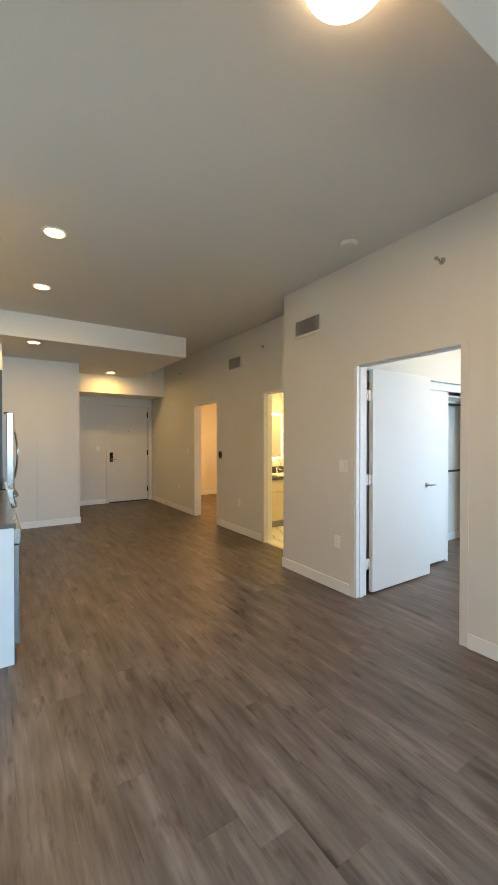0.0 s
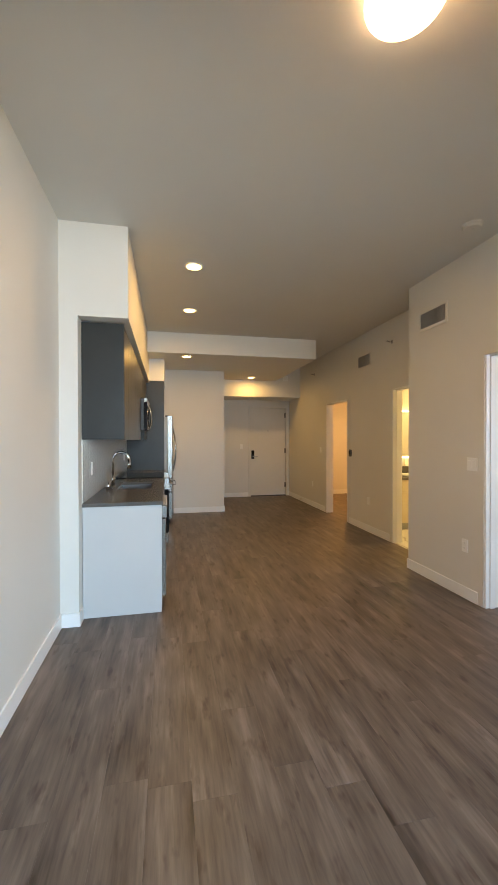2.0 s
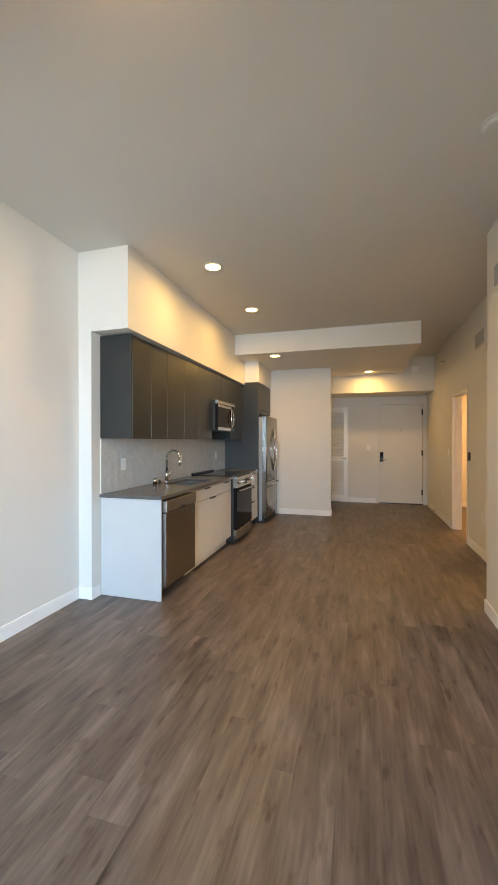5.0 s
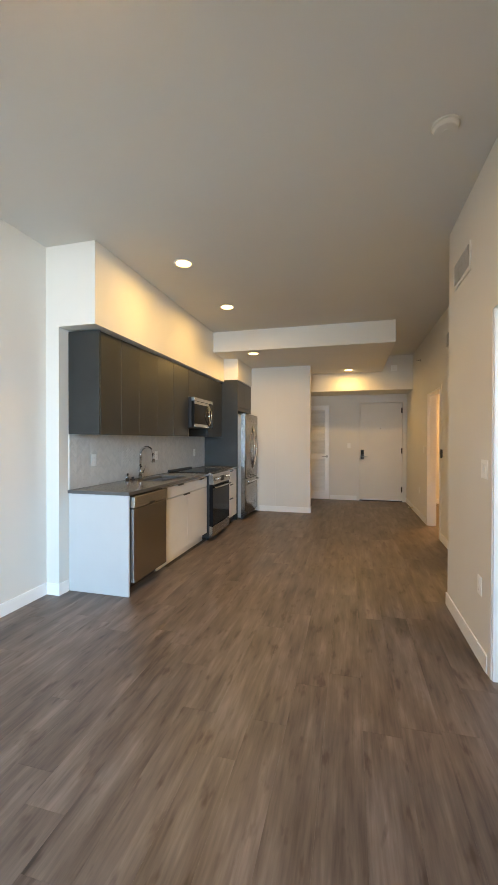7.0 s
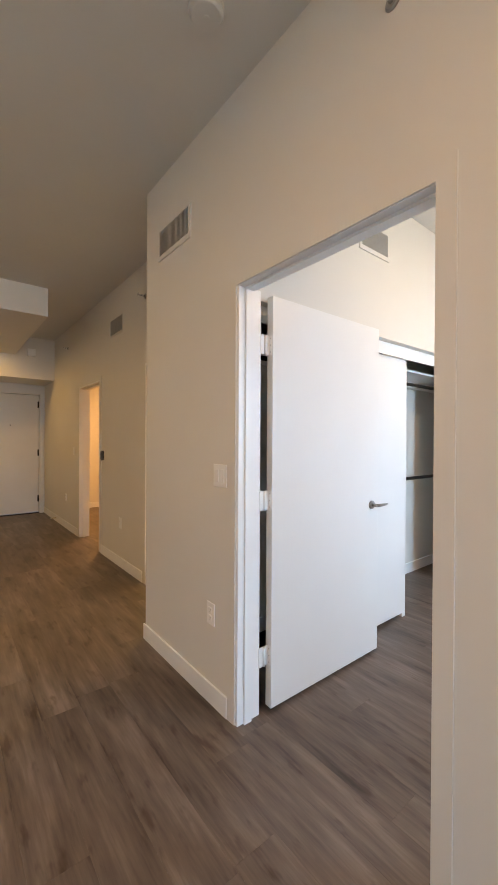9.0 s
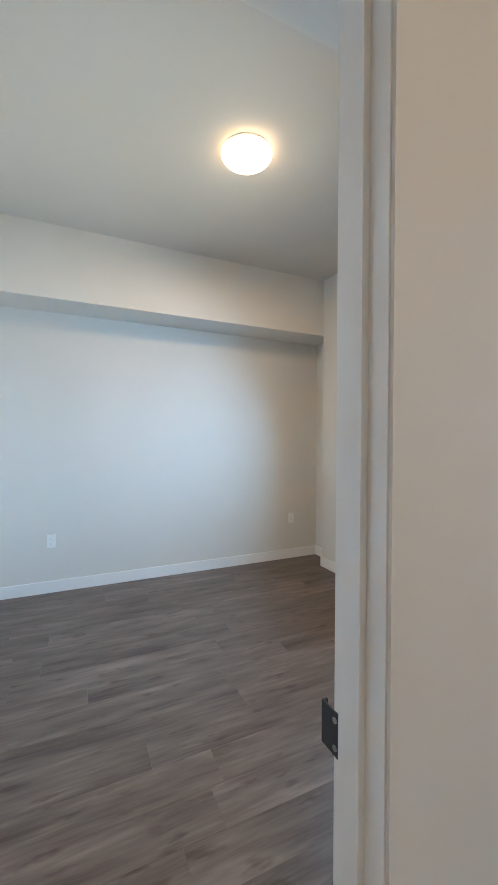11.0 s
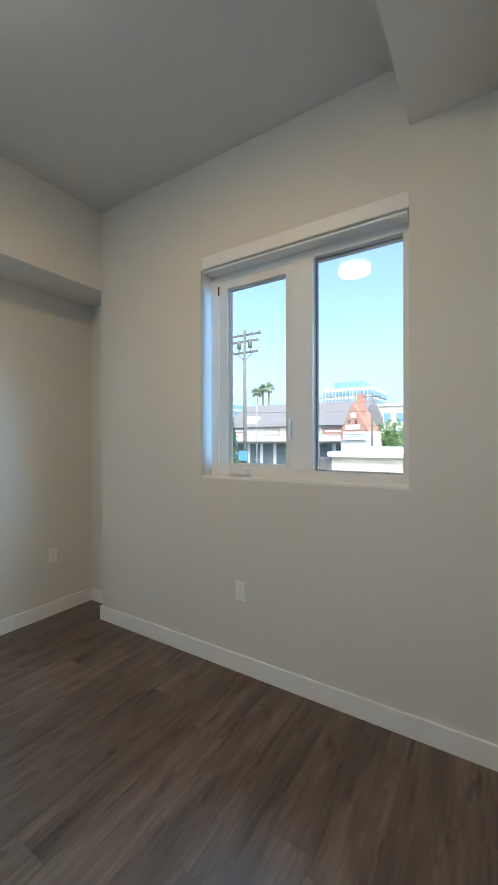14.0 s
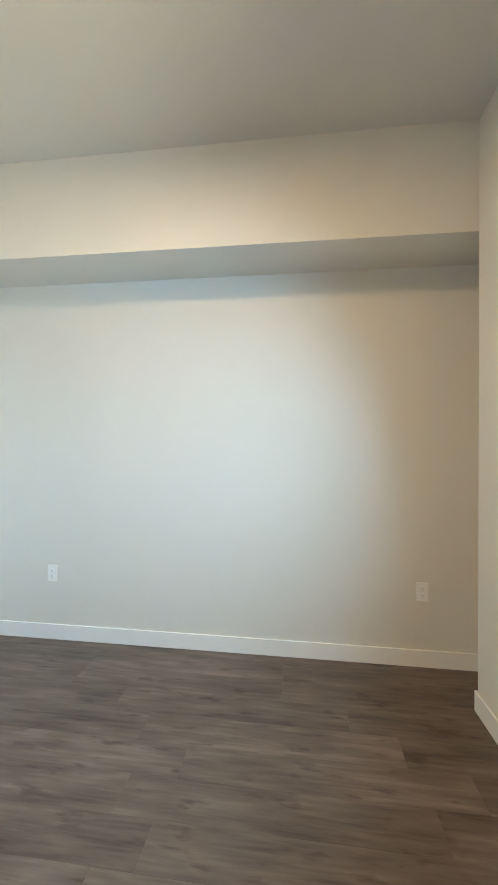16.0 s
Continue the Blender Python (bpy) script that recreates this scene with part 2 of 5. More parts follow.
def sweep(bm, pts, r, seg=12):
    """A round tube through points; r may be one radius or one per point."""
    pts = [Vector(p) for p in pts]
    rs = r if isinstance(r, (list, tuple)) else [r] * len(pts)
    rings = []
    for i, p in enumerate(pts):
        d = (pts[min(i + 1, len(pts) - 1)] - pts[max(i - 1, 0)]).normalized()
        side = d.cross(Vector((0.13, 0.31, 0.94))).normalized()
        up = d.cross(side)
        rings.append([bm.verts.new(p + rs[i] * (math.cos(a) * side + math.sin(a) * up)) for a in (2 * math.pi * k / seg for k in range(seg))])
    for a, b in zip(rings, rings[1:]):
        for k in range(seg):
            bm.faces.new((a[k], a[(k + 1) % seg], b[(k + 1) % seg], b[k])).smooth = True
    bm.faces.new(rings[0])
    bm.faces.new(rings[-1])


def dome(bm, x, y, z, r, drop, rings=8, seg=36):
    """A shallow bowl that hangs from z."""
    last = None
    for i in range(rings):
        a = (math.pi / 2) * i / rings
        ring = [bm.verts.new((x + r * math.cos(a) * math.cos(b), y + r * math.cos(a) * math.sin(b), z - drop * math.sin(a))) for b in (2 * math.pi * k / seg for k in range(seg))]
        if last:
            for k in range(seg):
                bm.faces.new((last[k], last[(k + 1) % seg], ring[(k + 1) % seg], ring[k])).smooth = True
        else:
            bm.faces.new(ring)
        last = ring
    tip = bm.verts.new((x, y, z - drop))
    for k in range(seg):
        bm.faces.new((last[k], last[(k + 1) % seg], tip)).smooth = True


def thing(name, x, y, z, label, category, group=""):
    ob = new(name)
    ob.location = (x, y, z)
    ob.empty_display_size = 0.1
    return tagged(ob, label, category, group)


def part(name, bm, mat, parent, label=""):
    """One mesh under a thing or a part; its bmesh is given in world places."""
    off, up = Vector(), parent
    while up:
        off += up.location
        up = up.parent
    bmesh.ops.translate(bm, verts=bm.verts, vec=-off)
    ob = new(name, mesh_of(name, bm))
    ob.data.materials.append(mat)
    ob.parent = parent
    return tagged(ob, label)


def pbox(name, x0, x1, y0, y1, z0, z1, mat, parent, bevel=0.0025, label=""):
    bm = bmesh.new()
    box(bm, x0, x1, y0, y1, z0, z1)
    if bevel:
        bevel_all(bm, bevel)
    return part(name, bm, mat, parent, label)


def pcyl(name, p, q, r, mat, parent, label="", r2=None, seg=20):
    bm = bmesh.new()
    cyl(bm, p, q, r, r2, seg)
    return part(name, bm, mat, parent, label)


def structure(name, boxes, mat, label, category, bevel=0.0):
    bm = bmesh.new()
    for b in boxes:
        box(bm, *b)
    if bevel:
        bevel_all(bm, bevel)
    ob = new(name, mesh_of(name, bm))
    ob.data.materials.append(mat)
    return tagged(ob, label, category, kind="structure")


def wall(name, axis, a, b, lo, hi, z0, z1, holes, label="warm white painted drywall wall"):
    """A wall between a and b across, from lo to hi along, with holes (lo, hi, z0, z1), as one mesh with its reveals."""
    cuts = sorted({lo, hi, *[v for h in holes for v in h[:2]]})
    levels = sorted({z0, z1, *[v for h in holes for v in h[2:]]})

    def solid(i, j):
        if not (0 <= i < len(cuts) - 1 and 0 <= j < len(levels) - 1):
            return False
        u, v = (cuts[i] + cuts[i + 1]) / 2, (levels[j] + levels[j + 1]) / 2
        return not any(h[0] < u < h[1] and h[2] < v < h[3] for h in holes)

    bm = bmesh.new()
    at = {}

    def vert(s, i, j):
        key = (s, i, j)
        if key not in at:
            p = (s, cuts[i], levels[j]) if axis == "x" else (cuts[i], s, levels[j])
            at[key] = bm.verts.new(p)
        return at[key]

    for i in range(len(cuts) - 1):
        for j in range(len(levels) - 1):
            if not solid(i, j):
                continue
            for s in (a, b):
                bm.faces.new((vert(s, i, j), vert(s, i + 1, j), vert(s, i + 1, j + 1), vert(s, i, j + 1)))
            for di, dj, c0, c1 in ((-1, 0, (i, j), (i, j + 1)), (1, 0, (i + 1, j), (i + 1, j + 1)), (0, -1, (i, j), (i + 1, j)), (0, 1, (i, j + 1), (i + 1, j + 1))):
                if not solid(i + di, j + dj):
                    bm.faces.new((vert(a, *c0), vert(a, *c1), vert(b, *c1), vert(b, *c0)))
    ob = new(name, mesh_of(name, bm))
    ob.data.materials.append(PAINT)
    return tagged(ob, label, "wall", kind="structure")


# ---- the plan ----
H = 3.12
XW, XK, XR, XB, XH = -0.79, -0.655, 2.662, 2.766, 3.082
YN, YR, YC, YE = 2.992, 3.67, 7.49, 9.33
YWIN, YBN, XF = -0.50, 2.65, 6.185
structure("floor_slab", [(-1.0, 2.785, -2.7, 9.7, -0.25, -0.0205), (2.785, 6.5, -0.75, 9.7, -0.25, -0.0205)], UNDERLAY, "dark underlay below the planks", "floor")
structure("ceiling", [(-1.0, 2.785, -2.7, 9.7, H, H + 0.2), (2.785, 6.5, -0.75, 9.7, H, H + 0.2)], CEIL, "pale matt painted ceiling", "ceiling")
wall("wall_west", "x", -0.95, XW, -2.7, YN, 0, H, [])
wall("wall_kitchen", "x", -0.95, XK, YN, YC, 0, H, [])
wall("wall_chase", "y", YC, 7.62, -0.95, 1.125, 0, H, [])
wall("wall_chase_panel_1", "y", YC - 0.012, YC, 0.470, 1.125, 0, 2.80, [], "warm white furred wall panel beside the refrigerator")
wall("wall_chase_panel_2", "y", YC - 0.010, YC, 0.10, 0.460, 0, 2.80, [], "warm white furred wall panel next to the refrigerator")
wall("wall_entry_west", "x", 0.40, 0.52, 7.62, YE, 0, H, [])
wall("wall_entry", "y", YE, 9.48, 0.40, 4.95, 0, H, [(2.052, 3.012, 0, 2.255)])
wall("wall_hall", "x", XH, 3.205, YR, YE, 0, H, [(3.78, 4.645, 0, 2.14), (6.014, 6.93, 0, 2.14)])
wall("wall_bath_corner", "y", 3.55, YR, XR, 4.95, 0, H, [])
wall("wall_bedroom_door", "x", XR, XB, -0.75, 3.55, 0, H, [(1.637, 2.611, 0, 2.158)])
wall("wall_bedroom_north", "y", YBN, 2.78, XB, 6.32, 0, H, [(2.80, 5.411, 0, 2.136)])
wall("wall_closet_back", "y", 3.25, 3.36, XB, 6.32, 0, H, [])
wall("wall_bedroom_east", "x", XF, 6.32, -0.75, YBN, 0, H, [])
wall("wall_closet_east", "x", 6.20, 6.32, 2.78, 3.25, 0, H, [])
wall("wall_window", "y", -0.75, YWIN, XB, 5.787, 0, H, [(3.567, 4.802, 1.14, 2.450)])
wall("wall_niche", "y", -0.75, -0.69, 5.787, XF, 0, H, [])
wall("wall_living_east", "x", XR, XB, -2.7, -0.75, 0, H, [])
wall("wall_south", "y", -2.7, -2.52, XW, XR, 0, H, [(0.35, 2.45, 0.75, 2.65)])
wall("wall_bath_north", "y", 5.72, 5.84, 3.205, 4.95, 0, H, [])
wall("wall_rooms_east", "x", 4.95, 5.07, YR, 9.48, 0, H, [])
structure("soffit_kitchen", [(XK, -0.28, YN, 6.53, 2.40, H)], PAINT, "warm white painted soffit over the wall cabinets", "soffit")
structure("soffit_refrigerator", [(XK, -0.03, 6.53, YC, 2.44, 2.80)], PAINT, "warm white painted soffit over the refrigerator", "soffit")
structure("soffit_hall", [(-0.28, 2.485, 5.982, 8.50, 2.80, H), (XK, -0.28, 6.53, YC, 2.80, H)], PAINT, "dropped painted ceiling over the hall", "soffit")
structure("beam_entry", [(0.52, XH, 8.50, YE, 2.425, H)], PAINT, "painted dropped beam before the entry door", "beam")
structure("soffit_living", [(XW, XR, -2.52, 0.842, 2.833, H)], CEIL, "lowered painted ceiling along the living room windows", "soffit")
structure("soffit_bedroom", [(5.787, XF, -0.69, YBN, 2.525, H)], PAINT, "painted soffit along the bedroom wall", "soffit")
structure("beam_bedroom", [(3.217, 3.565, YWIN, 0.84, 2.825, H), (XB, 3.217, YWIN, YBN, 2.545, H)], PAINT, "stepped painted duct chase in the bedroom", "beam")
structure("bath_floor", [(3.09, 4.95, YR, 5.72, -0.012, 0.004)], MARBLE, "pale veined marble bathroom floor", "floor")

# baseboards, laid against the walls
BH, BT = 0.105, 0.012


def baseboard(axis, face, lo, hi, side, z=0.0):
    """side: +1 where the room lies towards the positive axis."""
    a, b = sorted((face, face + side * BT))
    bm = bmesh.new()
    box(bm, *((a, b, lo, hi, z, z + BH) if axis == "x" else (lo, hi, a, b, z, z + BH)))
    tops = [e for e in bm.edges if all(v.co.z > z + 0.05 for v in e.verts)]
    bmesh.ops.bevel(bm, geom=tops, offset=0.003, segments=2, affect="EDGES", profile=0.5)
    ob = new("baseboard", mesh_of("baseboard", bm))
    ob.data.materials.append(TRIM)
    return tagged(ob, "low white painted square-edged baseboard", "baseboard", kind="structure")


baseboard("x", XW, -2.52, YN, 1)
baseboard("y", YN, XW + BT, XK + BT, -1)
baseboard("x", XK, YN, 3.10, 1)
baseboard("y", YC - 0.010, 0.14, 0.465, -1)
baseboard("y", YC - 0.012, 0.465, 1.137, -1)
baseboard("x", 1.125, YC, 7.62, 1)
baseboard("y", YE, 1.40, 2.006, -1)
baseboard("y", YE, 3.058, XH - BT, -1)
baseboard("x", XH, 6.99, YE, -1)
baseboard("x", XH, 4.705, 5.954, -1)
baseboard("x", XR, 2.671, YR + BT, -1)
baseboard("x", XR, -2.52, 1.577, -1)
baseboard("x", XB, YWIN, 1.577, 1)
baseboard("y", YWIN, XB + BT, 5.787 + BT, 1)
baseboard("x", 5.787, -0.69, YWIN, 1)
baseboard("y", -0.69, 5.799, XF, 1)
baseboard("x", XF, -0.69, YBN, -1)
baseboard("y", YBN, 5.411, XF - BT, -1)
baseboard("x", 5.411, YBN - BT, 2.745, -1)
baseboard("y", 3.25, XB, 6.20, -1)
baseboard("x", 4.95, 5.84, YE, -1)
baseboard("y", YE, 3.205, 4.94, -1)


def casing(axis, face, side, lo, hi, top, w=0.06, t=0.006):
    """Flat painted trim round an opening, on one face of its wall."""
    a, b = sorted((face, face + side * t))
    flat = [(lo - w, lo, 0, top + w), (hi, hi + w, 0, top + w), (lo, hi, top, top + w)]
    boxes = [(a, b, p, q, r, s) if axis == "x" else (p, q, a, b, r, s) for p, q, r, s in flat]
    bm = bmesh.new()
    for b6 in boxes:
        box(bm, *b6)
    ob = new("door_casing", mesh_of("door_casing", bm))
    ob.data.materials.append(PAINT)
    return tagged(ob, "flat painted casing round a doorway", "trim", kind="structure")


def jamb(axis, a, b, lo, hi, top, stop, mat=TRIM):
    """A lining with a raised stop inside an opening; stop: where the stop runs across the wall."""
    t = 0.018
    rows = []
    for p, q, r, s in ((lo, lo + t, 0, top), (hi - t, hi, 0, top), (lo + t, hi - t, top - t, top)):
        rows.append((a, b, p, q, r, s))
    for p, q, r, s in ((lo + t, lo + t + 0.012, 0, top - t), (hi - t - 0.012, hi - t, 0, top - t), (lo + t + 0.012, hi - t - 0.012, top - t - 0.012, top - t)):
        rows.append((stop[0], stop[1], p, q, r, s))
    if axis == "y":
        rows = [(p, q, a0, b0, r, s) for a0, b0, p, q, r, s in rows]
    bm = bmesh.new()
    for row in rows:
        box(bm, *row)
    ob = new("door_jamb", mesh_of("door_jamb", bm))
    ob.data.materials.append(mat)
    return tagged(ob, "white enamelled rabbeted door jamb", "jamb", kind="structure")


casing("x", XR, -1, 1.637, 2.611, 2.158)
casing("x", XB, 1, 1.637, 2.611, 2.158, w=0.035)
jamb("x", XR + 0.001, XB + 0.004, 1.637 - 0.015, 2.611, 2.158 + 0.015, (2.70, 2.745))
structure("door_jamb_edge", [(XB + 0.004, 2.802, 2.593, 2.611, 0, 2.158)], TRIM, "white enamelled hinge-side jamb edge", "jamb")
casing("x", XH, -1, 3.78, 4.645, 2.14)
jamb("x", XH - 0.008, 3.215, 3.78, 4.645, 2.14, (3.12, 3.16))
casing("x", XH, -1, 6.014, 6.93, 2.14)
jamb("x", XH - 0.008, 3.215, 6.014, 6.93, 2.14, (3.12, 3.16))
jamb("y", YE - 0.01, 9.48, 2.052, 3.012, 2.255, (9.405, 9.46), ENTRYPAINT)
casing("y", YE, -1, 2.052, 3.012, 2.255, w=0.045, t=0.02)

# ---- small fittings, built once at the origin facing -y and then copied ----
FACE = {"-y": 0, "+y": 180, "-x": -90, "+x": 90}


def make_outlet():
    t = thing("wall_outlet", 0, 0, 0, "white plastic duplex wall outlet with a screwless plate", "outlet", "wall outlets")
    plate = pbox("plate", -0.036, 0.036, -0.006, 0, -0.059, 0.059, WHITEPLASTIC, t, 0.002)
    for dz in (-0.021, 0.021):
        s = pbox("socket", -0.0165, 0.0165, -0.009, -0.0055, dz - 0.0145, dz + 0.0145, WHITEPLASTIC, t, 0.0015)
        for dx in (-0.006, 0.006):
            pbox("slot", dx - 0.001, dx + 0.001, -0.0095, -0.0085, dz - 0.002, dz + 0.007, SLOT, s, 0)
        pbox("slot", -0.002, 0.002, -0.0095, -0.0085, dz - 0.010, dz - 0.006, SLOT, s, 0)
    return t


def make_switch(label, gangs):
    t = thing("light_switch", 0, 0, 0, label, "switch")
    w = 0.036 + 0.023 * (gangs - 1)
    pbox("plate", -w, w, -0.006, 0, -0.058, 0.058, WHITEPLASTIC, t, 0.002)
    for g in range(gangs):
        cx = (g - (gangs - 1) / 2) * 0.046
        pbox("rocker", cx - 0.016, cx + 0.016, -0.010, -0.0055, -0.033, 0.033, WHITEPLASTIC, t, 0.002)
    return t


outlet = make_outlet()
OUTLETS = [("-x", XR, 2.826, 0.476), ("-x", XH, 5.31, 0.48), ("-x", XH, 7.68, 0.484), ("+y", 4.503, YWIN, 0.482), ("-x", XF, 2.174, 0.464),
           ("-x", XF, -0.34, 0.468), ("+x", XB, 0.95, 0.47), ("+x", XK + 0.012, 3.46, 1.187), ("+x", XK + 0.012, 4.75, 1.18), ("+x", XK + 0.012, 6.05, 1.18)]
for i, (face, ox, oy, oz) in enumerate(OUTLETS):
    m = pose(ox, oy, oz, 0, 0, FACE[face])
    if i:
        copy_thing(outlet, m)
    else:
        first_outlet = m
outlet.matrix_basis = first_outlet
for ob, (face, sx, sy, sz) in (
    (make_switch("white two-gang rocker switch plate beside the bedroom door", 2), ("-x", XR, 2.743, 1.219)),
    (make_switch("white rocker switch plate beside the entry door", 1), ("-y", 1.832, YE, 1.255)),
    (make_switch("white rocker switch plate on the hall wall", 1), ("-x", XH, 7.23, 1.227)),
    (make_switch("white two-gang rocker switch plate inside the bedroom", 1), ("+x", XB, 1.49, 1.20)),
):
    ob.matrix_basis = pose(sx, sy, sz, 0, 0, FACE[face])


def make_vent(w, h, label, slat_mat, back_mat, n, rim=0.022, drop=0.0):
    t = thing("air_vent", 0, 0, 0, label, "vent")
    pbox("backing", -w / 2, w / 2, -0.002, 0, -h / 2, h / 2, back_mat, t, 0)
    bm = bmesh.new()
    for x0, x1, z0, z1 in ((-w / 2 - rim, -w / 2, -h / 2 - rim - drop, h / 2 + rim), (w / 2, w / 2 + rim, -h / 2 - rim - drop, h / 2 + rim), (-w / 2, w / 2, h / 2, h / 2 + rim), (-w / 2, w / 2, -h / 2 - rim - drop, -h / 2)):
        box(bm, x0, x1, -0.010, 0, z0, z1)
    part("frame", bm, PAINT, t)
    slat = None
    for k in range(n):
        cx = -w / 2 + w * (k + 0.5) / n
        if slat is None:
            bm = bmesh.new()
            v = box(bm, -0.0012, 0.0012, -0.008, 0.006, -h / 2, h / 2)
            bmesh.ops.rotate(bm, verts=v, cent=(0, 0, 0), matrix=Matrix.Rotation(radians(35), 3, "Z"))
            bmesh.ops.translate(bm, verts=v, vec=(cx, -0.008, 0))
            slat = part("slat", bm, slat_mat, t)
            first = cx
        else:
            o = new("slat", slat.data)
            o.parent = t
            o.location = (cx - first, 0, 0)
    return t


make_vent(0.375, 0.155, "grey slatted supply grille in a white frame", GRILLE, GREYDARK, 24, 0.018, 0.012).matrix_basis = pose(XR, 3.265, 2.682, 0, 0, -90)
make_vent(0.36, 0.165, "grey slatted supply grille on the hall wall", GRILLE, GREYDARK, 22, 0.015).matrix_basis = pose(XH, 5.44, 2.685, 0, 0, -90)
make_vent(0.30, 0.15, "grey slatted grille high on the bedroom wall", GRILLE, GREYDARK, 20, 0.022, 0.006).matrix_basis = pose(3.87, YBN, 2.785, 0, 0, 0)
make_vent(0.59, 0.32, "white return air grille in a white frame", VINYL, GREYMETAL, 40, 0.032).matrix_basis = pose(5.137, YBN, 2.725, 0, 0, 0)


def make_sprinkler():
    t = thing("sprinkler_head", 0, 0, 0, "chrome sidewall sprinkler head on a round escutcheon", "sprinkler", "sprinkler heads")
    pcyl("escutcheon", (0, 0, 0), (0, -0.008, 0), 0.027, NICKEL, t, r2=0.021)
    pcyl("body", (0, -0.008, 0), (0, -0.045, 0), 0.010, CHROME, t, "chrome sprinkler body")
    bm = bmesh.new()
    sweep(bm, [(-0.009, -0.04, 0), (-0.016, -0.055, 0), (-0.004, -0.072, 0), (0.004, -0.072, 0), (0.016, -0.055, 0), (0.009, -0.04, 0)], 0.003, 8)
    part("frame_arm", bm, CHROME, t)
    pbox("deflector", -0.016, 0.016, -0.076, -0.072, -0.010, 0.014, CHROME, t, 0.001)
    return t


sprinkler = make_sprinkler()
copy_thing(sprinkler, pose(XH, 4.665, 2.797, 0, 0, -90))
copy_thing(sprinkler, pose(XH, 7.582, 2.82, 0, 0, -90))
sprinkler.matrix_basis = pose(XR, 1.783, 2.808, 0, 0, -90)


def make_downlight():
    t = thing("recessed_downlight", 0, 0, 0, "lit round recessed downlight with a white trim ring", "downlight", "recessed downlights")
    bm = bmesh.new()
    seg = 32
    rings = []
    for r, z in ((0.092, 0.0), (0.090, -0.006), (0.076, -0.008), (0.070, -0.003)):
        rings.append([bm.verts.new((r * math.cos(a), r * math.sin(a), z)) for a in (2 * math.pi * k / seg for k in range(seg))])
    for a, b in zip(rings, rings[1:]):
        for k in range(seg):
            bm.faces.new((a[k], a[(k + 1) % seg], b[(k + 1) % seg], b[k])).smooth = True
    part("trim_ring", bm, TRIM, t)
    pcyl("lens", (0, 0, -0.001), (0, 0, -0.0075), 0.0745, LENS, t, "glowing warm white lens", r2=0.068, seg=32)
    return t


down = make_downlight()
for lx, ly, lz in ((0.305, 4.882, H), (0.33, 6.20, 2.80), (1.82, 8.12, 2.80)):
    copy_thing(down, pose(lx, ly, lz))
down.matrix_basis = pose(0.276, 3.589, H)


def make_ceiling_lamp(label):
    t = thing("ceiling_lamp", 0, 0, 0, label, "ceiling lamp", "flush ceiling lamps")
    pcyl("base", (0, 0, 0), (0, 0, -0.022), 0.145, WHITEPLASTIC, t, "white round mounting base", seg=40)
    bm = bmesh.new()
    dome(bm, 0, 0, -0.022, 0.152, 0.062)
    part("diffuser", bm, LAMP, t, "glowing opal dome diffuser")
    return t


make_ceiling_lamp("lit flush dome lamp on the living room ceiling").matrix_basis = pose(0.90, 1.11, H)
make_ceiling_lamp("lit flush dome lamp on the bedroom ceiling").matrix_basis = pose(4.40, 1.06, H)

smoke = thing("smoke_detector", 2.359, 2.417, H, "white round smoke detector on the ceiling", "smoke detector")
pcyl("base", (2.359, 2.417, H), (2.359, 2.417, H - 0.010), 0.075, CEIL, smoke, seg=32)
pcyl("cover", (2.359, 2.417, H - 0.010), (2.359, 2.417, H - 0.032), 0.072, CEIL, smoke, r2=0.058, seg=32)
pcyl("test_button", (2.359, 2.417, H - 0.032), (2.359, 2.417, H - 0.035), 0.012, CEIL, smoke)

strobe = thing("alarm_horn", 2.72, 8.50, 2.86, "white square alarm horn on the beam", "alarm")
pbox("housing", 2.66, 2.78, 8.455, 8.50, 2.80, 2.92, WHITEPLASTIC, strobe, 0.006)
pbox("grille", 2.68, 2.76, 8.450, 8.456, 2.815, 2.86, TRIM, strobe, 0.001)

horn = thing("alarm_horn", XB, 1.25, 2.205, "white rounded alarm horn on the bedroom wall", "alarm")
bm = bmesh.new()
dome(bm, 0, 0, 0, 0.062, 0.036, 6, 28)
bmesh.ops.rotate(bm, verts=bm.verts, cent=(0, 0, 0), matrix=Matrix.Rotation(radians(-90), 3, "Y"))
bmesh.ops.translate(bm, verts=bm.verts, vec=(XB, 1.25, 2.205))
part("dome", bm, WHITEPLASTIC, horn)

thermo = thing("thermostat", XH, 5.90, 1.206, "black rounded thermostat on the hall wall", "thermostat")
bm = bmesh.new()
box(bm, XH - 0.022, XH, 5.865, 5.935, 1.146, 1.266)
bmesh.ops.bevel(bm, geom=[e for e in bm.edges if abs(e.verts[0].co.x - e.verts[1].co.x) > 0.01], offset=0.03, segments=6, affect="EDGES", profile=0.5)
part("body", bm, BLACKPLASTIC, thermo)
pbox("screen", XH - 0.024, XH - 0.0215, 5.88, 5.92, 1.18, 1.245, BLACKGLASS, thermo, 0.0008)

stop_thing = thing("door_stop", XH - BT, 7.95, 0.06, "small brass spring door stop on the baseboard", "door stop")
pcyl("spring", (XH - BT, 8.30, 0.06), (XH - 0.085, 8.30, 0.06), 0.007, ORANGEBRASS, stop_thing)
pcyl("tip", (XH - 0.085, 8.30, 0.06), (XH - 0.10, 8.30, 0.06), 0.010, WHITEPLASTIC, stop_thing)


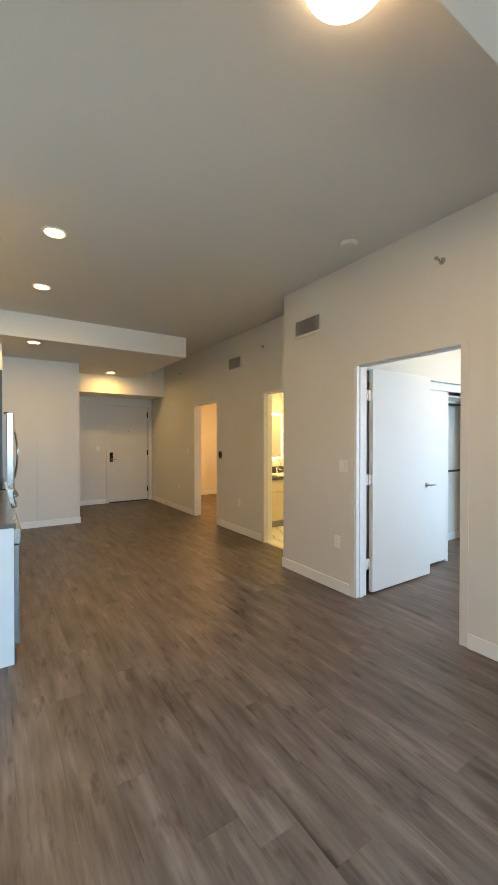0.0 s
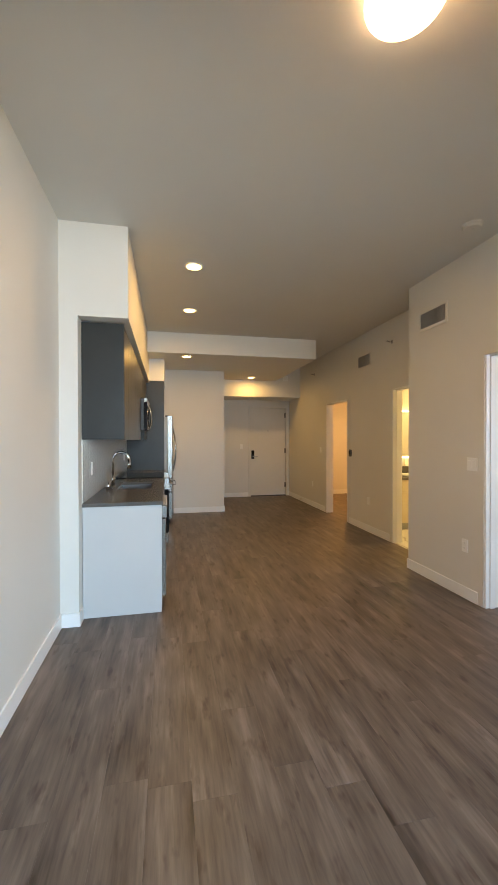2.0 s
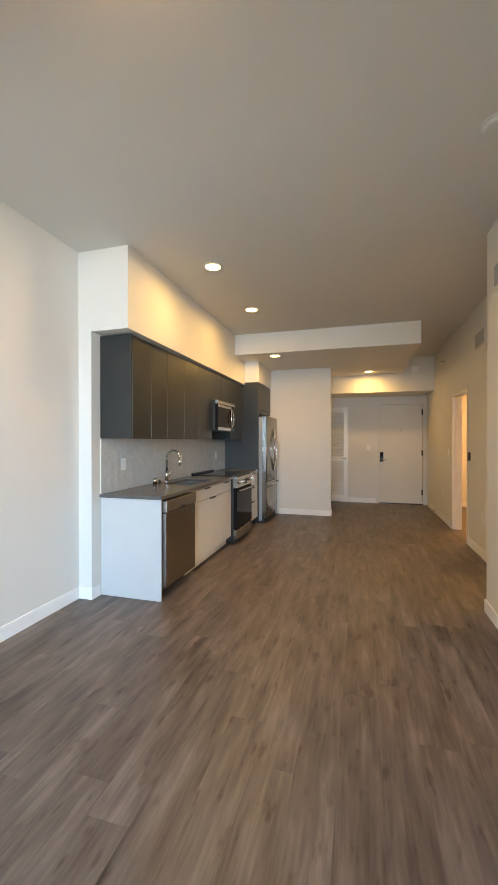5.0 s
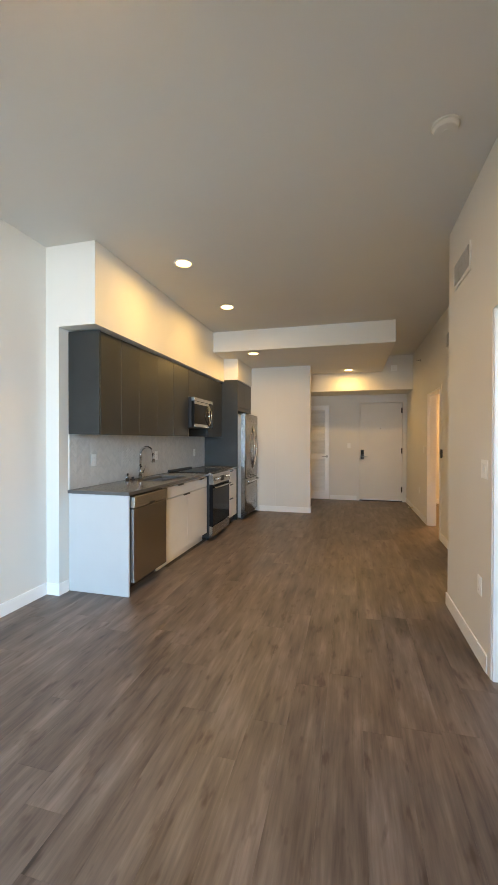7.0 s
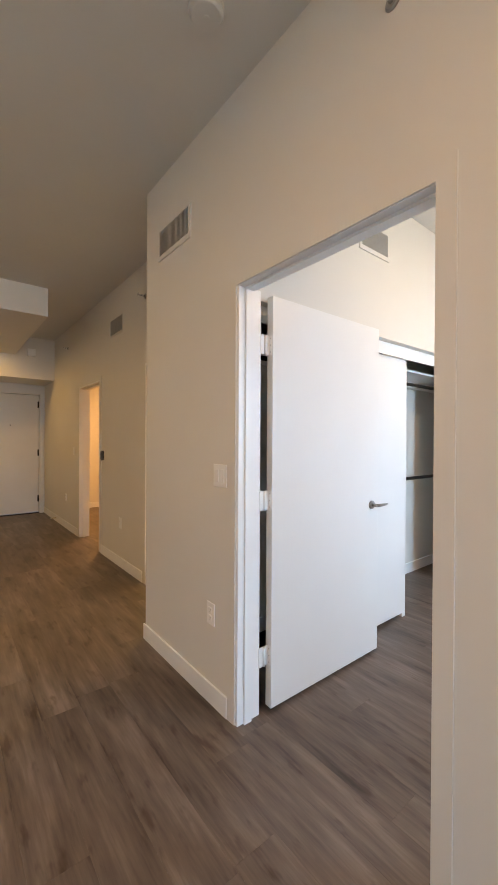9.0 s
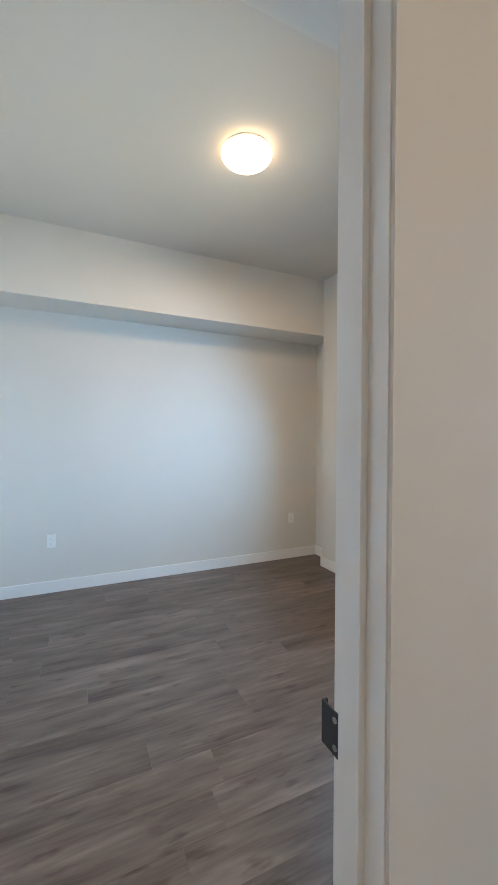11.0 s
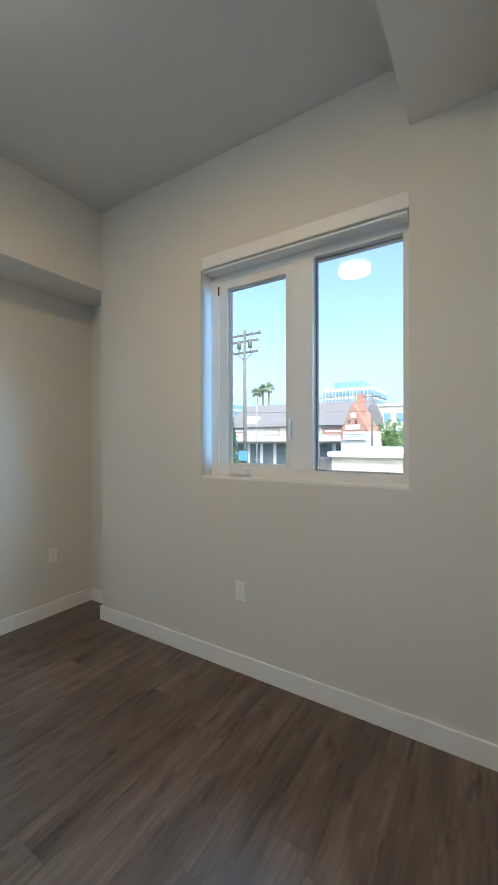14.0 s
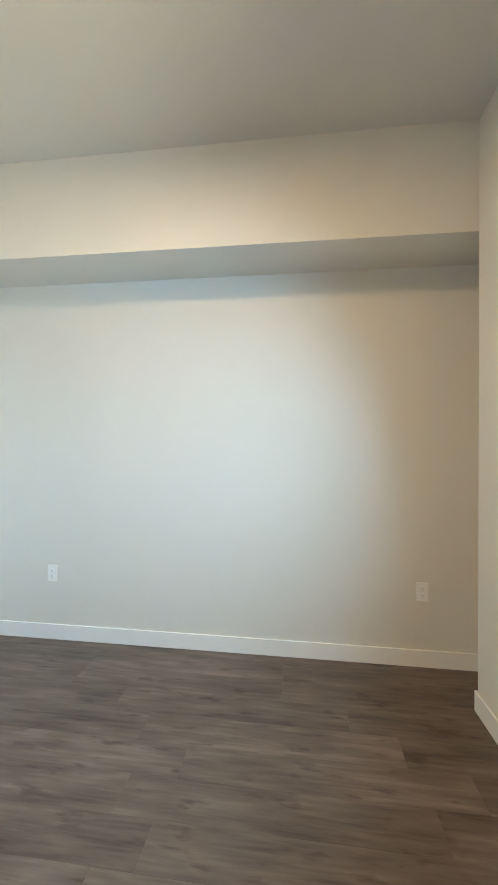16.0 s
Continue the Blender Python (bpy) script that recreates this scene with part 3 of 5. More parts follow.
def lever(parent, x, y, z, out, along, mat=NICKEL):
    """A lever on a round rose; out: -1 or +1 along y; along: -1 or +1 along x."""
    r = pcyl("handle", (x, y, z), (x, y + out * 0.009, z), 0.027, mat, parent, "satin nickel lever handle", seg=28)
    pcyl("neck", (x, y + out * 0.009, z), (x, y + out * 0.045, z), 0.010, mat, r)
    bm = bmesh.new()
    sweep(bm, [(x, y + out * 0.046, z), (x + along * 0.02, y + out * 0.050, z), (x + along * 0.06, y + out * 0.050, z), (x + along * 0.112, y + out * 0.046, z)], [0.010, 0.011, 0.009, 0.007], 12)
    part("lever", bm, mat, r)


# ---- entry door ----
entry = thing("entry_door", 2.532, 9.40, 0, "cream painted flush entry door, closed, with a black keypad lock", "door")
leaf = pbox("leaf", 2.077, 2.987, 9.360, 9.404, 0.024, 2.229, ENTRYPAINT, entry, 0.002)
lock = pbox("keypad_lock", 2.092, 2.164, 9.330, 9.360, 0.945, 1.165, BLACKPLASTIC, entry, 0.006, "black electronic keypad lock")
pbox("keypad", 2.102, 2.154, 9.327, 9.331, 1.06, 1.150, BLACKGLASS, lock, 0.001)
bm = bmesh.new()
sweep(bm, [(2.128, 9.335, 1.005), (2.135, 9.300, 1.005), (2.16, 9.295, 1.005), (2.245, 9.298, 1.005)], [0.011, 0.011, 0.009, 0.008], 12)
part("lever", bm, NICKEL, lock, "satin nickel lever")
pcyl("peephole", (2.525, 9.362, 1.655), (2.525, 9.356, 1.655), 0.010, BRONZE, entry, "small dark peephole")
for hz in (0.274, 1.147, 2.056):
    h = pbox("hinge", 2.966, 2.993, 9.350, 9.361, hz - 0.06, hz + 0.06, BRONZE, entry, 0.001, "dark bronze butt hinge")
    pcyl("pin", (2.984, 9.347, hz - 0.062), (2.984, 9.347, hz + 0.062), 0.009, BRONZE, h)
pbox("strike_plate", 2.062, 2.070, 9.325, 9.345, 1.0, 1.09, BRONZE, entry, 0.001)
threshold = thing("door_threshold", 2.532, 9.36, 0, "dark bronze metal threshold under the entry door", "threshold")
pbox("sill", 2.072, 2.992, 9.315, 9.46, 0.0, 0.018, BRONZE, threshold, 0.003)

# ---- louvred closet door ----
louvre = thing("louvred_door", 1.0, 9.26, 0, "white louvred utility closet door with a lever handle", "door")
LX0, LX1, LY0, LY1, LTOP = 0.63, 1.385, 9.265, 9.300, 2.195
for a, b in ((LX0, LX0 + 0.095), (LX1 - 0.095, LX1)):
    pbox("stile", a, b, LY0, LY1, 0.012, LTOP, TRIM, louvre, 0.002)
for a, b in ((0.012, 0.17), (0.95, 1.06), (LTOP - 0.11, LTOP)):
    pbox("rail", LX0 + 0.095, LX1 - 0.095, LY0, LY1, a, b, TRIM, louvre, 0.002)
bm = bmesh.new()
v = box(bm, LX0 + 0.092, LX1 - 0.092, -0.019, 0.019, -0.0035, 0.0035)
bmesh.ops.rotate(bm, verts=v, cent=(0, 0, 0), matrix=Matrix.Rotation(radians(48), 3, "X"))
bmesh.ops.translate(bm, verts=v, vec=(0, 9.283, 0.185))
slat0 = part("slat", bm, TRIM, louvre)
for a, b in ((0.185, 0.945), (1.075, LTOP - 0.115)):
    z = a
    while z < b:
        if z > 0.186:
            o = new("slat", slat0.data)
            o.parent = louvre
            o.location = (0, 0, z - 0.185)
        z += 0.034
lever(louvre, 1.335, LY0, 1.005, -1, -1)

# ---- bedroom door, swung open against the wall ----
bdoor = thing("bedroom_door", 2.83, 2.60, 0, "white flush bedroom door standing open against the wall", "door")
pbox("leaf", 2.862, 3.812, 2.568, 2.612, 0.018, 2.144, DOORWHITE, bdoor, 0.002)
for hz in (0.289, 1.092, 1.893):
    h = pbox("hinge", 2.818, 2.862, 2.594, 2.597, hz - 0.050, hz + 0.050, TRIM, bdoor, 0, "white painted butt hinge")
    pbox("jamb_plate", 2.797, 2.818, 2.5905, 2.597, hz - 0.050, hz + 0.050, TRIM, h, 0)
    pbox("leaf_plate", 2.8595, 2.862, 2.574, 2.594, hz - 0.050, hz + 0.050, TRIM, h, 0)
    pcyl("knuckle", (2.832, 2.592, hz - 0.050), (2.832, 2.592, hz + 0.050), 0.006, TRIM, h)
    for dz in (-0.035, 0.0, 0.035):
        pcyl("screw", (2.8598, 2.583, hz + dz), (2.8585, 2.583, hz + dz), 0.003, NICKEL, h, seg=10)
lever(bdoor, 3.735, 2.568, 0.985, -1, 1)
strike = thing("strike_plate", 2.75, 1.641, 0.93, "dark metal strike plate let into the door jamb", "strike plate")
bm = bmesh.new()
box(bm, 2.745, 2.796, 1.640, 1.6425, 0.905, 0.975)
box(bm, 2.796, 2.800, 1.633, 1.6425, 0.905, 0.975)
part("plate", bm, BLACKPLASTIC, strike)
for z in (0.918, 0.962):
    pcyl("screw", (2.765, 1.642, z), (2.765, 1.644, z), 0.005, NICKEL, strike, seg=12)
for nm, y, x in (("bath", 4.627, 3.145), ("utility", 6.912, 3.145)):
    s = thing("strike_plate", x, y, 1.0, "small dark strike plate on the doorway jamb", "strike plate")
    pbox("plate", x - 0.015, x + 0.015, y - 0.0025, y, 0.965, 1.035, BRONZE, s, 0.0008)

# ---- bedroom closet ----
track = thing("closet_track", 4.48, 2.72, 2.05, "white fascia and track above the sliding closet doors", "track")
pbox("fascia", 2.80, 5.411, 2.703, 2.718, 2.045, 2.136, TRIM, track, 0.002)
pbox("rail", 2.80, 5.411, 2.722, 2.80, 2.10, 2.134, GREYMETAL, track, 0.001)
liner = structure("closet_jamb", [(5.385, 5.411, 2.745, 2.80, 0, 2.10)], TRIM, "white closet side jamb", "jamb")
for k, (a, b, y) in enumerate(((3.56, 4.46, 2.735), (3.57, 4.40, 2.775))):
    d = thing("sliding_door", (a + b) / 2, y, 0, "white flush sliding closet door pushed aside", "door", "sliding closet doors")
    pbox("panel", a, b, y, y + 0.032, 0.025, 2.085, DOORWHITE, d, 0.002)
    pbox("floor_guide", b - 0.05, b - 0.01, y - 0.006, y + 0.038, 0.0, 0.03, WHITEPLASTIC, d, 0.002)
for z in (1.95, 1.04):
    rod = thing("closet_rod", 4.5, 3.05, z, "dark metal closet hanging rod", "rod", "closet rods")
    pcyl("bar", (2.80, 3.05, z), (6.195, 3.05, z), 0.016, BRONZE, rod)
    pcyl("end_bracket", (6.18, 3.05, z), (6.20, 3.05, z), 0.03, BRONZE, rod)
    pcyl("end_bracket", (2.785, 3.05, z), (2.805, 3.05, z), 0.03, BRONZE, rod)
shelf = thing("closet_shelf", 4.5, 3.1, 2.03, "white painted closet shelf over the hanging rod", "shelf")
pbox("board", 2.785, 6.20, 2.92, 3.25, 2.025, 2.045, TRIM, shelf, 0.002)
pbox("cleat", 2.785, 6.20, 3.232, 3.25, 1.955, 2.025, TRIM, shelf, 0.002)

# ---- bedroom window ----
win = thing("window_1", 4.185, -0.60, 1.14, "white vinyl casement and fixed window with a folding crank", "window")
WX0, WX1, WZ0, WZ1 = 3.567, 4.802, 1.14, 2.450
FY0, FY1 = -0.70, -0.605
bm = bmesh.new()
for x0, x1, z0, z1 in ((WX0, WX0 + 0.045, WZ0 + 0.012, WZ1), (WX1 - 0.06, WX1, WZ0 + 0.012, WZ1), (WX0 + 0.045, WX1 - 0.06, WZ0 + 0.012, WZ0 + 0.062), (WX0 + 0.045, WX1 - 0.06, WZ1 - 0.055, WZ1)):
    box(bm, x0, x1, FY0, FY1, z0, z1)
wframe = part("window_frame", bm, VINYL, win)
pbox("mullion", 4.085, 4.215, FY0 + 0.01, FY1 + 0.006, WZ0 + 0.062, WZ1 - 0.055, VINYL, win, 0.003)
bm = bmesh.new()
sx0, sx1, sz0, sz1 = 4.215, 4.742, 1.202, 2.395
for x0, x1, z0, z1 in ((sx0, sx0 + 0.045, sz0, sz1), (sx1 - 0.062, sx1, sz0, sz1), (sx0 + 0.045, sx1 - 0.062, sz0, sz0 + 0.022), (sx0 + 0.045, sx1 - 0.062, sz1 - 0.05, sz1)):
    box(bm, x0, x1, FY0 + 0.02, FY1 - 0.006, z0, z1)
sash = part("casement_sash", bm, VINYL, win)
for nm, x0, x1, z0, z1, par in (("pane", 4.262, 4.678, 1.226, 2.343, sash), ("pane", 3.614, 4.083, 1.204, 2.393, win)):
    p = pbox(nm, x0 - 0.004, x1 + 0.004, -0.664, -0.658, z0 - 0.004, z1 + 0.004, GLASS, par, 0)
    p.visible_shadow = False
    bm = bmesh.new()
    g = 0.004
    for a, b, c, d in ((x0 - 0.001, x0 + g, z0, z1), (x1 - g, x1 + 0.001, z0, z1), (x0 + g, x1 - g, z0 - 0.001, z0 + g), (x0 + g, x1 - g, z1 - g, z1 + 0.001)):
        box(bm, a, b, -0.657, -0.640, c, d)
    # the fixed pane's grey puts the shade of the mullion's side into the colour
    part("gasket", bm, GREYMETAL if par is win else VINYL, par, "glazing gasket, greyed for the mullion's shaded return" if par is win else "")
pbox("hinge_cover", 4.738, 4.746, FY1 - 0.004, FY1 + 0.003, 2.31, 2.37, BLACKPLASTIC, win, 0.0008)
crank = pbox("crank_base", 4.50, 4.63, FY1 - 0.004, FY1 + 0.042, WZ0 + 0.026, WZ0 + 0.058, VINYL, win, 0.006, "white folding crank operator")
pbox("crank_handle", 4.52, 4.61, FY1 + 0.022, FY1 + 0.036, WZ0 + 0.050, WZ0 + 0.064, VINYL, crank, 0.004)
pbox("latch", 4.224, 4.240, FY1 + 0.004, FY1 + 0.014, 1.38, 1.50, VINYL, win, 0.005, "white casement latch lever")
pbox("window_sill", WX0, WX1, FY0, YWIN - 0.002, WZ0, WZ0 + 0.012, TRIM, win, 0.002)
valance = thing("blind_valance", 4.185, YWIN, 2.45, "white roller blind valance above the window", "blind")
pbox("fascia", 3.567, 4.790, YWIN, YWIN + 0.004, 2.452, 2.524, TRIM, valance, 0.001)
pbox("headrail", 3.575, 4.795, -0.600, -0.515, 2.436, 2.449, WHITEPLASTIC, valance, 0.003)

# ---- kitchen ----
CT = 0.93
FX = -0.05
KY0 = 3.11


def edge_pull(parent, y0, y1, z, x):
    bm = bmesh.new()
    box(bm, x - 0.004, x + 0.016, y0, y1, z - 0.002, z + 0.001)
    box(bm, x + 0.013, x + 0.016, y0, y1, z - 0.012, z + 0.001)
    part("pull", bm, BRONZE, parent, "dark bronze edge pull")


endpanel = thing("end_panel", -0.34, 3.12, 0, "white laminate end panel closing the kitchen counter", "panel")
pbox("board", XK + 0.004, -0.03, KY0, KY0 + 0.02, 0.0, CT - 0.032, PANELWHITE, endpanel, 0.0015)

dw = thing("dishwasher", -0.33, 3.48, 0, "stainless steel dishwasher with a pocket handle", "dishwasher")
pbox("tub", XK + 0.03, -0.085, 3.14, 3.775, 0.09, CT - 0.04, BLACKPLASTIC, dw, 0.003, "dark tub casing")
pbox("front_panel", -0.085, 0.004, 3.142, 3.772, 0.115, 0.775, STEEL_Z, dw, 0.004)
pbox("control_panel", -0.085, 0.014, 3.142, 3.772, 0.782, CT - 0.042, STEEL_Y, dw, 0.006)
pbox("pocket_handle", 0.006, 0.0155, 3.40, 3.51, 0.786, 0.806, BLACKPLASTIC, dw, 0.002, "dark pocket handle slot")
pbox("toe_kick", -0.14, -0.125, 3.14, 3.775, 0.01, 0.11, BLACKPLASTIC, dw, 0.001)

sinkcab = thing("sink_cabinet", -0.35, 4.4, 0, "cream laminate sink base cabinet with drawers and doors", "cabinet")
pbox("body", XK + 0.004, -0.072, 3.782, 5.09, 0.10, CT - 0.215, CREAM, sinkcab, 0.001)
bm = bmesh.new()
for x0, x1, y0, y1 in ((XK + 0.004, -0.072, 3.782, 3.975), (XK + 0.004, -0.072, 4.655, 5.09), (-0.135, -0.072, 3.975, 4.655), (XK + 0.004, -0.515, 3.975, 4.655)):
    box(bm, x0, x1, y0, y1, CT - 0.215, CT - 0.034)
part("top_frame", bm, CREAM, sinkcab)
for a, b in ((3.787, 4.655), (4.661, 5.087)):
    d = pbox("drawer_front", -0.070, FX, a, b, 0.752, CT - 0.052, CREAM, sinkcab, 0.0015)
    edge_pull(d, (a + b) / 2 - 0.08, (a + b) / 2 + 0.08, CT - 0.052, FX)
for a, b, py in ((3.787, 4.425, 4.30), (4.431, 5.087, 4.56)):
    d = pbox("door", -0.070, FX, a, b, 0.112, 0.746, CREAM, sinkcab, 0.0015)
edge_pull(d, 4.30, 4.48, 0.747, FX)
pbox("toe_kick", -0.135, -0.12, 3.782, 5.09, 0.0, 0.10, CREAM, sinkcab, 0.001)

stove = thing("range", -0.31, 5.48, 0, "stainless steel slide-in range with a black glass oven door", "range")
RY0, RY1 = 5.10, 5.855
pbox("body", XK + 0.03, -0.02, RY0 + 0.003, RY1 - 0.003, 0.03, CT - 0.01, BLACKPLASTIC, stove, 0.003)
pbox("cooktop", XK + 0.01, -0.03, RY0, RY1, CT - 0.008, CT + 0.010, BLACKGLASS, stove, 0.003, "black glass cooktop")
pbox("rear_trim", XK + 0.008, XK + 0.06, RY0, RY1, CT + 0.008, CT + 0.030, BLACKPLASTIC, stove, 0.004)
bm = bmesh.new()
vs = [(-0.03, CT + 0.012), (0.035, CT - 0.012), (0.045, 0.775), (-0.02, 0.775)]
fr = [bm.verts.new((x, RY0 + 0.001, z)) for x, z in vs]
bk = [bm.verts.new((x, RY1 - 0.001, z)) for x, z in vs]
bm.faces.new(fr)
bm.faces.new(bk)
for k in range(4):
    bm.faces.new((fr[k], fr[(k + 1) % 4], bk[(k + 1) % 4], bk[k]))
ctl = part("control_panel", bm, STEEL_Y, stove, "brushed steel control panel")
pbox("display", 0.038, 0.0445, 5.40, 5.56, 0.80, 0.87, BLACKGLASS, ctl, 0.001)
for ky in (5.16, 5.235, 5.31, 5.645, 5.72, 5.795):
    k = pcyl("knob", (0.039, ky, 0.845), (0.072, ky, 0.850), 0.021, CHROME, stove, "polished steel knob", r2=0.018)
    pbox("grip", 0.070, 0.080, ky - 0.004, ky + 0.004, 0.832, 0.868, CHROME, k, 0.0015)
door = pbox("oven_door", -0.02, 0.030, RY0 + 0.004, RY1 - 0.004, 0.20, 0.765, BLACKGLASS, stove, 0.004)
pbox("oven_glass", 0.028, 0.034, RY0 + 0.008, RY1 - 0.008, 0.205, 0.69, BLACKGLASS, door, 0.001, "black oven glass")
bm = bmesh.new()
sweep(bm, [(0.03, RY0 + 0.05, 0.73), (0.068, RY0 + 0.052, 0.73), (0.075, 5.30, 0.73), (0.077, 5.48, 0.73), (0.075, 5.66, 0.73), (0.068, RY1 - 0.052, 0.73), (0.03, RY1 - 0.05, 0.73)], 0.012, 12)
part("oven_handle", bm, STEEL_Y, door)
pbox("drawer", -0.02, 0.030, RY0 + 0.004, RY1 - 0.004, 0.055, 0.19, STEEL_Y, stove, 0.004)
for fy in (RY0 + 0.05, RY1 - 0.05):
    pcyl("foot", (-0.06, fy, 0.0), (-0.06, fy, 0.035), 0.018, BLACKPLASTIC, stove)

drawers = thing("drawer_cabinet", -0.35, 6.19, 0, "narrow cream laminate drawer cabinet beside the range", "cabinet")
pbox("body", XK + 0.004, -0.072, 5.865, 6.525, 0.10, CT - 0.034, CREAM, drawers, 0.001)
for a, b in ((0.112, 0.42), (0.426, 0.655), (0.661, CT - 0.052)):
    d = pbox("drawer_front", -0.070, FX, 5.868, 6.522, a, b, CREAM, drawers, 0.0015)
    edge_pull(d, 6.10, 6.29, b, FX)
pbox("toe_kick", -0.135, -0.12, 5.865, 6.525, 0.0, 0.10, BLACKPLASTIC, drawers, 0.001)

# worktop in two lengths, with a cut-out for the sink
SKX0, SKX1, SKY0, SKY1 = -0.50, -0.15, 3.99, 4.64
worktop = thing("worktop", -0.33, 4.2, CT - 0.03, "dark grey quartz worktop with a squared edge", "worktop")
bm = bmesh.new()
for x0, x1, y0, y1 in ((XK + 0.002, -0.018, KY0 - 0.012, SKY0), (XK + 0.002, -0.018, SKY1, 5.094), (XK + 0.002, SKX0, SKY0, SKY1), (SKX1, -0.018, SKY0, SKY1)):
    box(bm, x0, x1, y0, y1, CT - 0.03, CT)
bmesh.ops.remove_doubles(bm, verts=bm.verts, dist=0.0005)
part("slab", bm, QUARTZ, worktop)
pbox("short_slab", XK + 0.002, -0.018, 5.862, 6.53, CT - 0.03, CT, QUARTZ, worktop, 0.002)
sink = thing("kitchen_sink", -0.325, 4.315, CT - 0.2, "undermount stainless steel kitchen sink", "sink")
bm = bmesh.new()
z0, z1 = CT - 0.21, CT - 0.031
box(bm, SKX0 - 0.01, SKX1 + 0.01, SKY0 - 0.01, SKY1 + 0.01, z0, z0 + 0.004)
for x0, x1, y0, y1 in ((SKX0 - 0.01, SKX0, SKY0 - 0.01, SKY1 + 0.01), (SKX1, SKX1 + 0.01, SKY0 - 0.01, SKY1 + 0.01), (SKX0, SKX1, SKY0 - 0.01, SKY0), (SKX0, SKX1, SKY1, SKY1 + 0.01)):
    box(bm, x0, x1, y0, y1, z0 + 0.004, z1)
part("bowl", bm, SINKSTEEL, sink)
pcyl("drain", (-0.325, 4.315, z0 + 0.004), (-0.325, 4.315, z0 + 0.008), 0.045, CHROME, sink)
faucet = thing("faucet", -0.565, 4.22, CT, "chrome gooseneck pull-down kitchen faucet", "faucet")
pcyl("base", (-0.565, 4.22, CT), (-0.565, 4.22, CT + 0.012), 0.030, CHROME, faucet, seg=28)
pcyl("body", (-0.565, 4.22, CT + 0.012), (-0.565, 4.22, CT + 0.15), 0.021, CHROME, faucet, seg=24)
bm = bmesh.new()
arc = [(-0.565, 4.22, CT + 0.15), (-0.565, 4.22, CT + 0.29)]
arc += [(-0.565 + 0.085 * (1 - math.cos(a)), 4.22, CT + 0.29 + 0.085 * math.sin(a)) for a in (math.pi * k / 12 for k in range(1, 13))]
sweep(bm, arc, 0.0145, 14)
part("gooseneck", bm, CHROME, faucet)
pcyl("spray_head", (-0.395, 4.22, CT + 0.295), (-0.395, 4.22, CT + 0.195), 0.0165, CHROME, faucet, r2=0.019)
h = pcyl("handle", (-0.565, 4.22, CT + 0.075), (-0.565, 4.275, CT + 0.075), 0.014, CHROME, faucet)
bm = bmesh.new()
sweep(bm, [(-0.565, 4.27, CT + 0.075), (-0.55, 4.285, CT + 0.10), (-0.535, 4.295, CT + 0.15)], [0.008, 0.007, 0.005], 10)
part("lever", bm, CHROME, h)
gap = thing("air_gap", -0.575, 3.99, CT, "small chrome air gap cap beside the faucet", "faucet")
pcyl("cap", (-0.575, 3.96, CT), (-0.575, 3.96, CT + 0.075), 0.021, CHROME, gap, seg=24)
pcyl("rim", (-0.575, 3.96, CT + 0.075), (-0.575, 3.96, CT + 0.083), 0.018, CHROME, gap, r2=0.012, seg=24)
stopper = thing("sink_button", -0.575, 4.07, CT, "small black disposer air button", "button")
pcyl("base", (-0.575, 4.07, CT), (-0.575, 4.07, CT + 0.010), 0.030, BLACKPLASTIC, stopper)
pcyl("cap", (-0.575, 4.07, CT + 0.010), (-0.575, 4.07, CT + 0.035), 0.014, BLACKPLASTIC, stopper)

# wall cabinets, one thing a unit
UX = -0.325
UZ0, UZ1 = 1.444, 2.385
side = thing("cabinet_end_panel", -0.49, 3.12, UZ0, "charcoal laminate end panel of the wall cabinets", "panel")
pbox("board", XK + 0.003, UX - 0.002, KY0, KY0 + 0.019, UZ0, UZ1, CHARCOAL, side, 0.0015)
UNITS = [(3.130, 3.79, 2, UZ0), (3.79, 4.62, 2, UZ0), (4.62, 5.09, 1, UZ0), (5.09, 5.86, 2, 2.0), (5.86, 6.525, 1, UZ0)]
for a, b, n, z0 in UNITS:
    u = thing("wall_cabinet", -0.49, (a + b) / 2, z0, "charcoal laminate handleless wall cabinet", "cabinet", "wall cabinets")
    pbox("body", XK + 0.003, UX - 0.022, a + 0.001, b - 0.001, z0, UZ1, CHARCOAL, u, 0.001)
    for k in range(n):
        p, q = a + (b - a) * k / n, a + (b - a) * (k + 1) / n
        pbox("door", UX - 0.020, UX, p + 0.0018, q - 0.0018, z0 - 0.004, UZ1 - 0.012, CHARCOAL, u, 0.0015)
mw = thing("microwave", -0.44, 5.475, 1.566, "stainless steel over-the-range microwave with an arched handle", "microwave")
MZ0, MZ1 = 1.566, 1.992
pbox("casing", XK + 0.01, -0.285, 5.095, 5.855, MZ0, MZ1, BLACKPLASTIC, mw, 0.003, "black casing")
md = pbox("door", -0.285, -0.240, 5.097, 5.66, MZ0 + 0.004, MZ1 - 0.055, BLACKGLASS, mw, 0.006)
pbox("door_trim", -0.2415, -0.2375, 5.10, 5.655, MZ0 + 0.006, MZ0 + 0.050, STEEL_Y, md, 0.001, "brushed steel lower trim")
pbox("door_trim", -0.2415, -0.2375, 5.10, 5.655, MZ1 - 0.095, MZ1 - 0.058, STEEL_Y, md, 0.001, "brushed steel upper trim")
pbox("vent_strip", -0.285, -0.240, 5.097, 5.853, MZ1 - 0.050, MZ1 - 0.002, STEEL_Y, mw, 0.004)
pbox("control_panel", -0.285, -0.241, 5.665, 5.853, MZ0 + 0.004, MZ1 - 0.055, BLACKGLASS, mw, 0.004, "black glass control panel")
bm = bmesh.new()
